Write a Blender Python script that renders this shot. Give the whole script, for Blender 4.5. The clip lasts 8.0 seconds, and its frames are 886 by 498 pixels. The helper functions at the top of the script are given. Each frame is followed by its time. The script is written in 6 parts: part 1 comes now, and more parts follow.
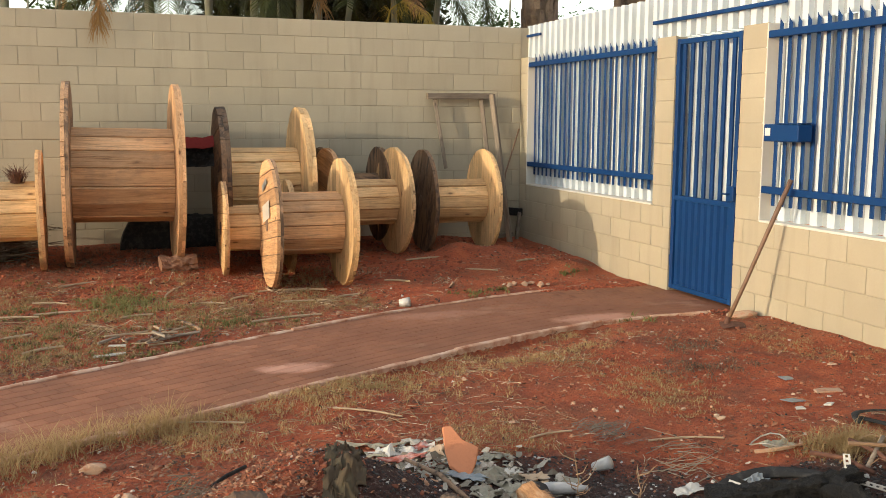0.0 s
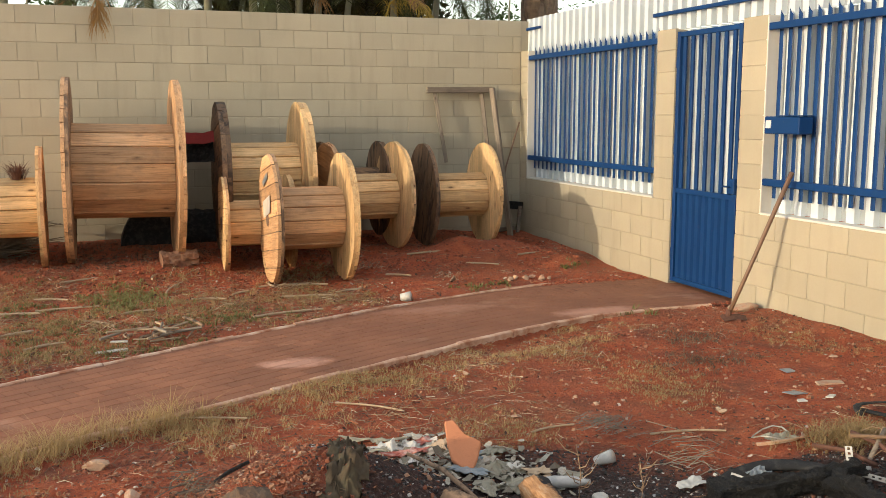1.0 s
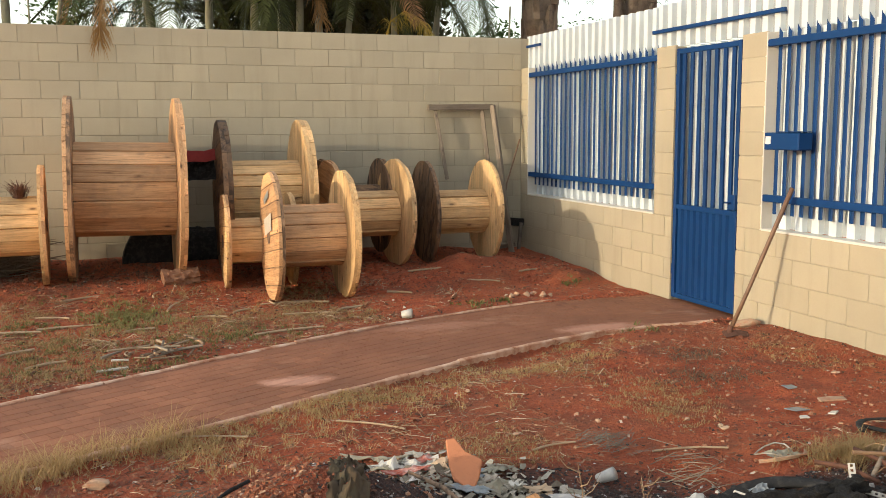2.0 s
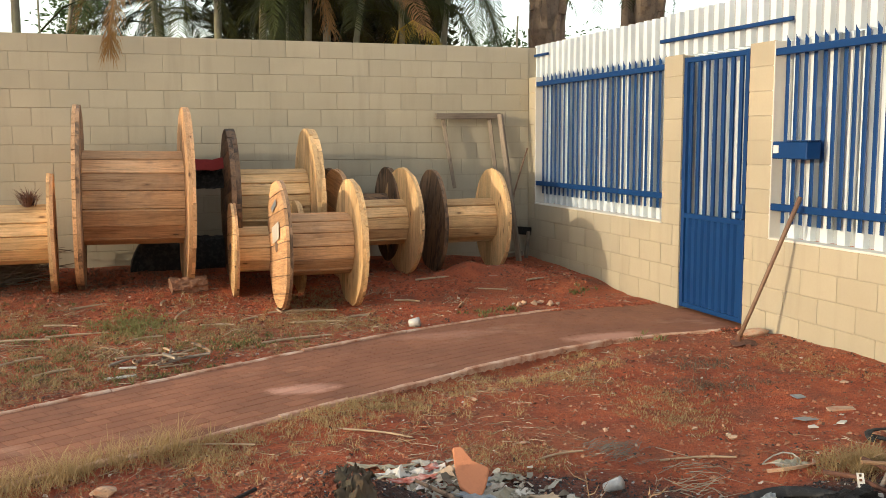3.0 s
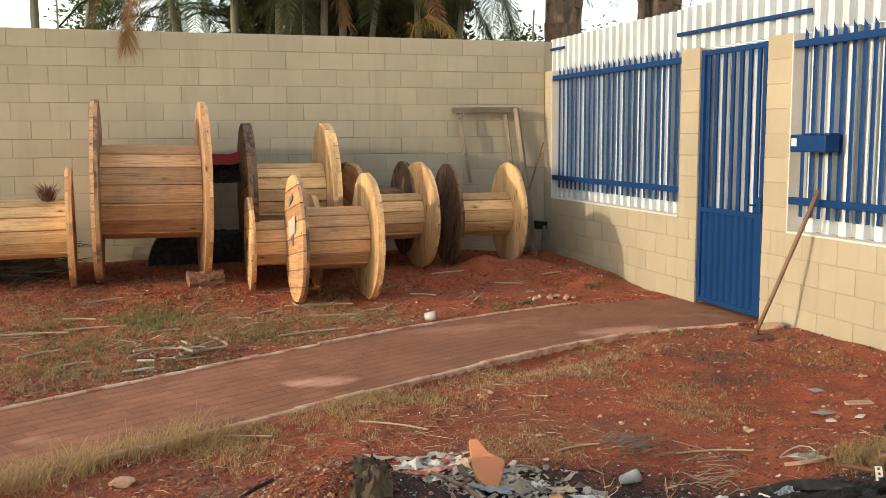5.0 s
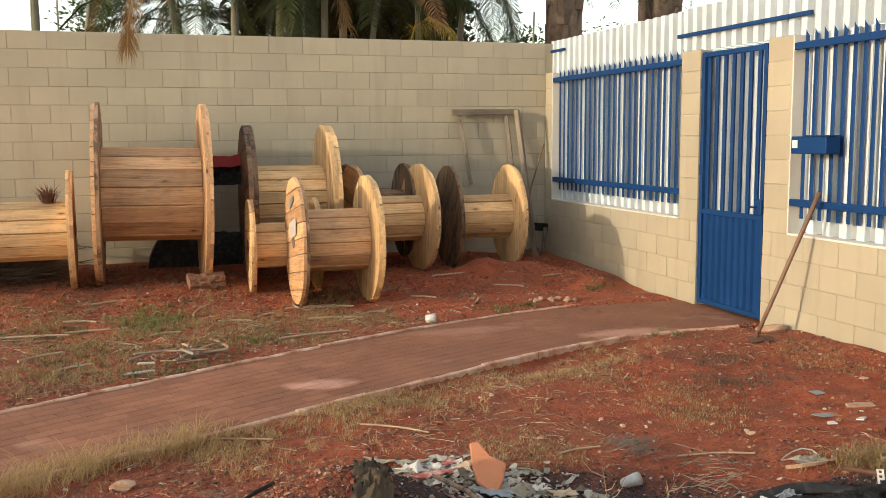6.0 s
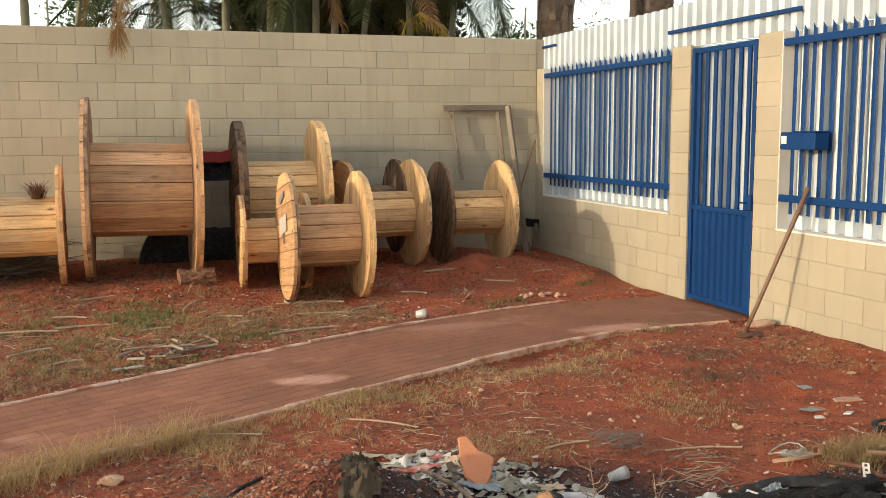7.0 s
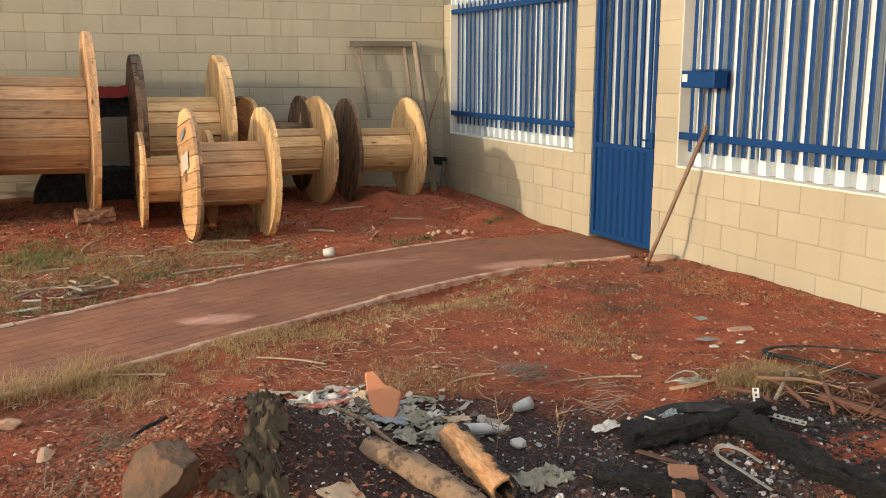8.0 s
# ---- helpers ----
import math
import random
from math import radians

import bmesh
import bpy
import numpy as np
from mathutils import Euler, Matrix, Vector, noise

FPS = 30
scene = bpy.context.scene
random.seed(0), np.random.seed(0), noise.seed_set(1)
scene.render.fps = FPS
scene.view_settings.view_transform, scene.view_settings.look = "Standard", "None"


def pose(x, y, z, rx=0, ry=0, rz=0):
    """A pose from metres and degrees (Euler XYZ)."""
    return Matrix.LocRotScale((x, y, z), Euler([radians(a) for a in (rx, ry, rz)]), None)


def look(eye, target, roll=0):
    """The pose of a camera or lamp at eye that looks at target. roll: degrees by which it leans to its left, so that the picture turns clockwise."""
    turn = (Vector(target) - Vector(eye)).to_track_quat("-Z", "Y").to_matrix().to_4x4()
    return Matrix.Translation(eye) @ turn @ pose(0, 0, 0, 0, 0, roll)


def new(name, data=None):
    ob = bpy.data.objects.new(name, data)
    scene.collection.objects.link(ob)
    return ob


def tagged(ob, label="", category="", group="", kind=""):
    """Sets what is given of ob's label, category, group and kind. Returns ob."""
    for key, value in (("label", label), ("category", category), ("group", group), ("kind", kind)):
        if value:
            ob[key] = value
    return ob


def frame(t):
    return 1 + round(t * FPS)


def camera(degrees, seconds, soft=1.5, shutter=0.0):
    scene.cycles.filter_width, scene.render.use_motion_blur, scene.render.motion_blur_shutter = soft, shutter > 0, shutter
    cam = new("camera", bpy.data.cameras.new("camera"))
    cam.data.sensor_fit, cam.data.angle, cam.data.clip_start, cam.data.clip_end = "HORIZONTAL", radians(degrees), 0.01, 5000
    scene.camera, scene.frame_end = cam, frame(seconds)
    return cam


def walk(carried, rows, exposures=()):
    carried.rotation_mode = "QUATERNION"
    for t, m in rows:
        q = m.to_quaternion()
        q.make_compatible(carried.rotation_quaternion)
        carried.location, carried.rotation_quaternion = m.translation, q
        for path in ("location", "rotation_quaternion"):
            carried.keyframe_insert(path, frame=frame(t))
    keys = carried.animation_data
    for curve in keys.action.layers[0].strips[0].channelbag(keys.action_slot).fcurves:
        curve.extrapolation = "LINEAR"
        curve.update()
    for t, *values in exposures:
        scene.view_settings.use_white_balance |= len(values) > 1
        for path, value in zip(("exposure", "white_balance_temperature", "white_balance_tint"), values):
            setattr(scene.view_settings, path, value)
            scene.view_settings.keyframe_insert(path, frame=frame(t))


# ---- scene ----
cam = camera(50.33, 8.0, soft=0.8)

# camera: seconds, place, yaw to the left, pitch up, roll
ROWS = [
    (0, 0.002, 0.011, 1.611, -19.36, -7.80, 0.27),
    (0.5, 0.001, 0.015, 1.608, -19.38, -8.17, 0.20),
    (1, -0.001, 0.014, 1.616, -19.33, -8.19, -0.04),
    (1.5, 0.003, 0.012, 1.622, -19.28, -7.69, -0.19),
    (3, 0.003, 0.006, 1.618, -18.78, -6.64, -0.23),
    (3.5, -0.000, 0.005, 1.614, -18.35, -6.43, -0.15),
    (4, -0.003, 0.004, 1.607, -18.20, -6.51, -0.02),
    (4.5, -0.002, -0.001, 1.604, -17.91, -6.90, -0.23),
    (6, -0.000, 0.005, 1.611, -17.78, -6.83, -0.39),
    (6.5, 0.000, 0.000, 1.617, -17.79, -6.69, -0.36),
    (7, 0.019, -0.007, 1.604, -18.21, -7.05, -0.34),
    (7.5, 0.051, -0.034, 1.586, -20.50, -8.70, -0.42),
    (8, 0.034, -0.006, 1.585, -23.79, -10.72, 0.16),
]


def aim(x, y, z, yaw, pitch, roll):
    a, p = radians(yaw), radians(pitch)
    way = Vector((-math.sin(a) * math.cos(p), math.cos(a) * math.cos(p), math.sin(p)))
    eye = Vector((x, y, z))
    return look(eye, eye + way, roll)


walk(cam, [(r[0], aim(*r[1:])) for r in ROWS])

# ---- light: low warm sun over the yard's open side, pale sky ----
SUN_WAY = Vector((1.0, 0.264, -0.182)).normalized()
world = bpy.data.worlds.new("sky")
scene.world = world
world.use_nodes = True
wn, wl = world.node_tree.nodes, world.node_tree.links
sky = wn.new("ShaderNodeTexSky")
sky.sky_type, sky.sun_disc = "NISHITA", False
sky.sun_elevation = math.asin(-SUN_WAY.z)
sky.sun_rotation = math.atan2(-SUN_WAY.x, -SUN_WAY.y)
sky.air_density, sky.dust_density, sky.ozone_density = 1.0, 1.0, 1.0
wn["Background"].inputs["Strength"].default_value = 0.15
veil = wn.new("ShaderNodeMix")  # thin even cloud over the whole sky
veil.data_type = "RGBA"
veil.inputs[0].default_value, veil.inputs[7].default_value = 0.5, (2.3, 2.06, 1.74, 1)
wl.new(sky.outputs[0], veil.inputs[6])
wl.new(veil.outputs[2], wn["Background"].inputs["Color"])
sun = new("sun", bpy.data.lights.new("sun", "SUN"))
sun.data.energy, sun.data.angle, sun.data.color = 0.79, radians(0.7), (1.0, 0.84, 0.62)
sun.matrix_basis = look((-12, 0, 8), Vector((-12, 0, 8)) + SUN_WAY)
scene.view_settings.exposure = 1.83

# ---- plan ----
YB, XR, ZT = 11.237, 4.992, 2.775      # back wall's face, right wall's face, back wall's top
BL, X0 = 0.398, -1.2936                # block module along the back wall
ZC = -0.003                            # right wall's lowest course


# ---- materials ----
class Mat:
    def __init__(self, name, rough=0.8, metal=0.0):
        self.m = bpy.data.materials.new(name)
        self.m.use_nodes = True
        self.n, self.l = self.m.node_tree.nodes, self.m.node_tree.links
        self.b = self.n["Principled BSDF"]
        self.b.inputs["Roughness"].default_value = rough
        self.b.inputs["Metallic"].default_value = metal

    def add(self, kind, **values):
        node = self.n.new(kind)
        for k, v in values.items():
            node.inputs[k].default_value = v
        return node

    def coords(self, scale=(1, 1, 1), shift=False, world_space=False):
        tc = self.n.new("ShaderNodeNewGeometry" if world_space else "ShaderNodeTexCoord")
        out = tc.outputs["Position"] if world_space else tc.outputs["Object"]
        mp = self.add("ShaderNodeMapping", Scale=scale)
        if shift:
            oi = self.n.new("ShaderNodeObjectInfo")
            mul = self.n.new("ShaderNodeVectorMath")
            mul.operation = "SCALE"
            mul.inputs[0].default_value = (37, 23, 51)
            self.l.new(oi.outputs["Random"], mul.inputs["Scale"])
            ad = self.n.new("ShaderNodeVectorMath")
            self.l.new(out, ad.inputs[0])
            self.l.new(mul.outputs[0], ad.inputs[1])
            out = ad.outputs[0]
        self.l.new(out, mp.inputs["Vector"])
        return mp.outputs[0]

    def noise(self, vec, scale, detail=4.0, rough=0.55, distort=0.0):
        nd = self.add("ShaderNodeTexNoise", Scale=scale, Detail=detail, Roughness=rough, Distortion=distort)
        self.l.new(vec, nd.inputs["Vector"])
        return nd.outputs["Fac"]

    def voronoi(self, vec, scale, feature="F1"):
        nd = self.add("ShaderNodeTexVoronoi", Scale=scale)
        nd.feature = feature
        self.l.new(vec, nd.inputs["Vector"])
        return nd.outputs["Distance"]

    def ramp(self, fac, stops):
        nd = self.n.new("ShaderNodeValToRGB")
        els = nd.color_ramp.elements
        while len(els) < len(stops):
            els.new(0.5)
        for e, (p, c) in zip(els, stops):
            e.position, e.color = p, (*c, 1) if len(c) == 3 else c
        self.l.new(fac, nd.inputs["Fac"])
        return nd.outputs["Color"]

    def mask(self, fac, lo, hi):
        nd = self.add("ShaderNodeMapRange")
        nd.inputs["From Min"].default_value, nd.inputs["From Max"].default_value = lo, hi
        self.l.new(fac, nd.inputs["Value"])
        return nd.outputs["Result"]

    def mix(self, fac, a, b, mode="MIX"):
        nd = self.n.new("ShaderNodeMix")
        nd.data_type, nd.blend_type = "RGBA", mode
        for value, key in ((fac, 0), (a, 6), (b, 7)):
            if isinstance(value, (int, float)):
                nd.inputs[key].default_value = value
            elif isinstance(value, tuple):
                nd.inputs[key].default_value = (*value, 1)
            else:
                self.l.new(value, nd.inputs[key])
        return nd.outputs[2]

    def maths(self, op, a, b=0.0):
        nd = self.n.new("ShaderNodeMath")
        nd.operation = op
        for i, v in enumerate((a, b)):
            if isinstance(v, (int, float)):
                nd.inputs[i].default_value = v
            else:
                self.l.new(v, nd.inputs[i])
        return nd.outputs[0]

    def vary(self, col, lo, hi):
        """Multiply by a brightness of each object's own."""
        oi = self.n.new("ShaderNodeObjectInfo")
        k = self.maths("MULTIPLY_ADD", oi.outputs["Random"], hi - lo)
        k.node.inputs[2].default_value = lo
        cb = self.n.new("ShaderNodeCombineColor")
        for i in range(3):
            self.l.new(k, cb.inputs[i])
        return self.mix(1.0, col, cb.outputs[0], "MULTIPLY")

    def vary_island(self, col, lo, hi):
        geo = self.n.new("ShaderNodeNewGeometry")
        k = self.maths("MULTIPLY_ADD", geo.outputs["Random Per Island"], hi - lo)
        k.node.inputs[2].default_value = lo
        cb = self.n.new("ShaderNodeCombineColor")
        for i in range(3):
            self.l.new(k, cb.inputs[i])
        return self.mix(1.0, col, cb.outputs[0], "MULTIPLY")

    def colour(self, col):
        if isinstance(col, tuple):
            self.b.inputs["Base Color"].default_value = (*col, 1)
        else:
            self.l.new(col, self.b.inputs["Base Color"])
        return self

    def bump(self, height, strength=0.3, distance=0.01):
        nd = self.add("ShaderNodeBump", Strength=strength, Distance=distance)
        self.l.new(height, nd.inputs["Height"])
        self.l.new(nd.outputs[0], self.b.inputs["Normal"])
        return self

    def rough(self, fac, lo, hi):
        nd = self.add("ShaderNodeMapRange")
        nd.inputs["To Min"].default_value, nd.inputs["To Max"].default_value = lo, hi
        self.l.new(fac, nd.inputs["Value"])
        self.l.new(nd.outputs[0], self.b.inputs["Roughness"])
        return self


def mat_wood(name, light, mid, dark, grey=0.3, grain=1.0, soot=0.0):
    w = Mat(name, 0.75)
    c = w.coords((1, 1, 1), True)
    g = w.coords((0.8, 16 * grain, 16 * grain), True)
    fine = w.noise(g, 3.0, 7, 0.7, 0.8)
    hair = w.noise(w.coords((2, 90, 90), True), 2.0, 4, 0.7)
    big = w.noise(w.coords((0.7, 2.5, 2.5), True), 2.2, 4)
    col = w.ramp(fine, [(0.28, dark), (0.46, mid), (0.68, light)])
    col = w.mix(w.maths("MULTIPLY", w.mask(big, 0.50, 0.72), 0.45), col, tuple(0.45 * (a + b) * 0.6 for a, b in zip(mid, dark)))
    col = w.mix(w.maths("MULTIPLY", w.mask(hair, 0.52, 0.70), 0.60), col, tuple(0.6 * a for a in dark))
    kn = w.voronoi(w.coords((3.2, 8.5, 8.5), True), 1.0)
    col = w.mix(w.maths("MULTIPLY", w.mask(kn, 0.22, 0.10), 0.5), col, dark)
    col = w.mix(w.maths("MULTIPLY", w.mask(kn, 0.11, 0.06), 0.85), col, tuple(0.35 * a for a in dark))
    stain = w.noise(c, 4.5, 6, 0.75)
    gm = w.maths("MULTIPLY", w.mask(stain, 0.48, 0.70), grey)
    col = w.mix(gm, col, (0.17, 0.135, 0.105))
    if soot:
        smear = w.noise(w.coords((1.6, 3.2, 3.2), True), 1.7, 6, 0.7, 0.6)
        col = w.mix(w.maths("MULTIPLY", w.mask(smear, 0.50, 0.60), soot), col, (0.018, 0.014, 0.012))
    col = w.vary(col, 0.68, 1.18)
    h = w.maths("ADD", fine, w.maths("MULTIPLY", hair, 0.5))
    w.colour(col).bump(h, 0.55, 0.006)
    return w.m


WOOD_FRESH = mat_wood("pale_pine", (0.86, 0.60, 0.31), (0.74, 0.475, 0.22), (0.38, 0.195, 0.078), 0.25)
WOOD_BROWN = mat_wood("brown_pine", (0.80, 0.50, 0.27), (0.66, 0.375, 0.178), (0.28, 0.135, 0.058), 0.36)
WOOD_RIM = mat_wood("soiled_pine", (0.52, 0.32, 0.18), (0.38, 0.22, 0.115), (0.17, 0.085, 0.042), 0.4, 1.0, 0.7)
WOOD_DARK = mat_wood("dark_pine", (0.30, 0.175, 0.09), (0.20, 0.115, 0.06), (0.085, 0.048, 0.03), 0.45, 1.0, 0.8)
WOOD_GREY = mat_wood("grey_weathered_wood", (0.30, 0.25, 0.19), (0.22, 0.175, 0.13), (0.11, 0.085, 0.06), 0.6)


def mat_block(name, base):
    m = Mat(name, 0.85)
    p = m.coords((1, 1, 1), world_space=True)
    big = m.noise(p, 0.9, 4, 0.6)
    fine = m.noise(p, 60, 4, 0.7)
    streak = m.noise(m.coords((3, 3, 0.35), world_space=True), 2.0, 5, 0.6)
    col = m.ramp(big, [(0.3, tuple(0.86 * a for a in base)), (0.7, base)])
    col = m.mix(m.maths("MULTIPLY", m.mask(streak, 0.52, 0.75), 0.45), col, tuple(0.68 * a for a in base))
    col = m.vary(col, 0.94, 1.05)
    col = m.mix(m.maths("MULTIPLY", m.mask(fine, 0.3, 0.7), 0.12), col, tuple(0.6 * a for a in base))
    m.colour(col).bump(m.noise(p, 130, 5, 0.7), 0.45, 0.004)
    return m.m


BLOCK_PAINT = mat_block("tan_painted_block", (0.405, 0.36, 0.265))
MORTAR = mat_block("tan_painted_mortar", (0.355, 0.315, 0.235))
JAMB_WHITE = mat_block("white_jamb_paint", (0.68, 0.66, 0.60))


def mat_paint(name, base, rust=0.15, rough=0.45):
    m = Mat(name, rough)
    p = m.coords((1, 1, 1), world_space=True)
    n1 = m.noise(p, 2.5, 4)
    n2 = m.noise(p, 28, 5, 0.7)
    col = m.ramp(n1, [(0.3, tuple(0.82 * a for a in base)), (0.7, base)])
    col = m.mix(m.maths("MULTIPLY", m.mask(n2, 0.62, 0.75), rust), col, (0.16, 0.08, 0.045))
    m.colour(col).bump(n2, 0.08, 0.002).rough(n1, rough - 0.08, rough + 0.15)
    return m.m


BLUE = mat_paint("blue_gate_paint", (0.0025, 0.040, 0.150), 0.22, 0.55)
BLUE.node_tree.nodes["Principled BSDF"].inputs["Specular IOR Level"].default_value = 0.25
SHEET = mat_paint("white_sheet_paint", (0.62, 0.69, 0.74), 0.03, 0.5)
TROUGH_GREY = mat_paint("grey_sheet_trough", (0.33, 0.37, 0.40), 0.05, 0.5)
PLASTIC_WHITE = mat_paint("white_label", (0.75, 0.74, 0.72), 0.0, 0.5)

# soil: red laterite, with straw-coloured litter and a burnt black patch
BURN = ((1.58, 3.32, 0.98, 0.64), (2.85, 2.90, 1.15, 0.50))
UNBURNT = ((2.74, 2.86, 0.24, 0.15), (2.52, 3.21, 0.22, 0.05), (3.1, 2.7, 0.25, 0.12))


def mat_soil():
    m = Mat("red_soil", 0.95)
    p = m.coords((1, 1, 1), world_space=True)
    big, mid, fine = m.noise(p, 0.7, 4, 0.6), m.noise(p, 5, 5, 0.65), m.noise(p, 45, 6, 0.75)
    col = m.ramp(mid, [(0.3, (0.27, 0.048, 0.017)), (0.5, (0.47, 0.092, 0.030)), (0.75, (0.58, 0.148, 0.052))])
    col = m.mix(m.mask(big, 0.45, 0.68), col, (0.39, 0.11, 0.046))
    col = m.mix(m.maths("MULTIPLY", m.mask(fine, 0.52, 0.72), 0.6), col, (0.47, 0.17, 0.08))
    col = m.mix(m.maths("MULTIPLY", m.mask(fine, 0.48, 0.32), 0.75), col, (0.10, 0.030, 0.016))
    litter = m.noise(p, 2.1, 7, 0.72)
    col = m.mix(m.maths("MULTIPLY", m.mask(litter, 0.50, 0.66), 0.7), col, (0.16, 0.062, 0.034))
    col = m.mix(m.maths("MULTIPLY", m.mask(m.noise(p, 150, 3, 0.7), 0.60, 0.70), 0.5), col, (0.53, 0.23, 0.115))
    sep = m.n.new("ShaderNodeSeparateXYZ")
    m.l.new(p, sep.inputs[0])
    burnt = None
    for cx, cy, rx, ry in BURN:
        dx = m.maths("DIVIDE", m.maths("SUBTRACT", sep.outputs[0], cx), rx)
        dy = m.maths("DIVIDE", m.maths("SUBTRACT", sep.outputs[1], cy), ry)
        q = m.maths("ADD", m.maths("MULTIPLY", dx, dx), m.maths("MULTIPLY", dy, dy))
        q = m.maths("ADD", q, m.maths("MULTIPLY", m.maths("SUBTRACT", m.noise(p, 2.6, 6, 0.7), 0.5), 2.6))
        k = m.mask(q, 1.5, 0.5)
        burnt = k if burnt is None else m.maths("MAXIMUM", burnt, k)
    for cx, cy, rx, ry in UNBURNT:
        dx = m.maths("DIVIDE", m.maths("SUBTRACT", sep.outputs[0], cx), rx)
        dy = m.maths("DIVIDE", m.maths("SUBTRACT", sep.outputs[1], cy), ry)
        q = m.maths("ADD", m.maths("MULTIPLY", dx, dx), m.maths("MULTIPLY", dy, dy))
        q = m.maths("ADD", q, m.maths("MULTIPLY", m.maths("SUBTRACT", m.noise(p, 9, 5, 0.7), 0.5), 1.6))
        burnt = m.maths("MULTIPLY", burnt, m.mask(q, 0.6, 1.2))
    ash = m.ramp(fine, [(0.36, (0.009, 0.007, 0.007)), (0.54, (0.034, 0.023, 0.020)), (0.64, (0.15, 0.12, 0.11))])
    col = m.mix(m.maths("MULTIPLY", burnt, 0.92), col, ash)
    h = m.maths("ADD", m.maths("MULTIPLY", mid, 0.6), fine)
    m.colour(col).bump(h, 1.0, 0.045)
    return m.m


SOIL = mat_soil()


def mat_path(name, base):
    m = Mat(name, 0.85)
    p = m.coords((1, 1, 1), world_space=True)
    big, fine = m.noise(p, 1.3, 5, 0.65), m.noise(p, 70, 5, 0.7)
    col = m.ramp(big, [(0.3, tuple(0.62 * a for a in base)), (0.6, base)])
    col = m.mix(m.mask(m.noise(p, 1.9, 5, 0.65), 0.48, 0.66), col, (0.25, 0.095, 0.046))
    dust = m.noise(m.coords((1, 1.6, 1), world_space=True), 1.1, 5, 0.6)
    col = m.mix(m.maths("MULTIPLY", m.mask(dust, 0.60, 0.72), 0.6), col, (0.50, 0.29, 0.19))
    col = m.mix(m.maths("MULTIPLY", m.mask(fine, 0.45, 0.7), 0.35), col, tuple(0.5 * a for a in base))
    sep = m.n.new("ShaderNodeSeparateXYZ")
    m.l.new(p, sep.inputs[0])
    rag = m.maths("MULTIPLY", m.maths("SUBTRACT", m.noise(p, 6, 6, 0.7), 0.5), 2.4)
    for cx, cy, rx, ry, k in ((1.08, 6.0, 0.25, 0.13, 0.75), (3.75, 6.78, 0.42, 0.16, 0.7), (2.5, 7.3, 0.5, 0.15, 0.3)):  # spilt pale dust
        dx = m.maths("DIVIDE", m.maths("SUBTRACT", sep.outputs[0], cx), rx)
        dy = m.maths("DIVIDE", m.maths("SUBTRACT", sep.outputs[1], cy), ry)
        q = m.maths("ADD", m.maths("ADD", m.maths("MULTIPLY", dx, dx), m.maths("MULTIPLY", dy, dy)), rag)
        col = m.mix(m.maths("MULTIPLY", m.mask(q, 1.3, 0.2), k), col, (0.62, 0.33, 0.23))
    col = m.vary(col, 0.84, 1.08)
    m.colour(col).bump(fine, 0.4, 0.004)
    return m.m


def mat_plain_kerb():
    m = Mat("dusty_kerb_concrete", 0.9)
    p = m.coords((1, 1, 1), world_space=True)
    n1, n2 = m.noise(p, 5, 6, 0.7), m.noise(p, 60, 4, 0.7)
    col = m.ramp(n1, [(0.38, (0.34, 0.14, 0.075)), (0.50, (0.50, 0.30, 0.20)), (0.68, (0.64, 0.47, 0.36))])
    m.colour(col).bump(n2, 0.6, 0.005)
    return m.m


PATH = mat_path("dusty_red_paving", (0.32, 0.128, 0.064))
JOINT = mat_path("packed_joint_soil", (0.22, 0.082, 0.042))
KERB = mat_plain_kerb()


# ---- mesh helpers ----
def mesh_of(name, bm, material):
    me = bpy.data.meshes.new(name)
    bm.normal_update()
    bm.to_mesh(me)
    bm.free()
    me.materials.append(material)
    return me


def part(name, bm, material, parent=None, label="", m=None, smooth=False):
    me = bm if isinstance(bm, bpy.types.Mesh) else mesh_of(name, bm, material)
    if smooth:
        me.shade_smooth()
    ob = new(name, me)
    if parent is not None:
        ob.parent = parent
    if m is not None:
        ob.matrix_basis = m
    return tagged(ob, label)


def thing(name, label, category, m=None, group="", kind=""):
    ob = new(name)
    if m is not None:
        ob.matrix_basis = m
    return tagged(ob, label, category, group, kind)


def add_box(bm, x0, x1, y0, y1, z0, z1, m=None):
    vs = [bm.verts.new((x, y, z)) for x in (x0, x1) for y in (y0, y1) for z in (z0, z1)]
    if m is not None:
        for v in vs:
            v.co = m @ v.co
    fs = [(0, 1, 3, 2), (4, 6, 7, 5), (0, 4, 5, 1), (2, 3, 7, 6), (0, 2, 6, 4), (1, 5, 7, 3)]
    faces = [bm.faces.new([vs[i] for i in f]) for f in fs]
    return vs, faces


def box(x0, x1, y0, y1, z0, z1, bevel=0.0, seg=1):
    bm = bmesh.new()
    add_box(bm, x0, x1, y0, y1, z0, z1)
    if bevel:
        bmesh.ops.bevel(bm, geom=bm.edges[:], offset=bevel, segments=seg, affect="EDGES", profile=0.6)
    return bm


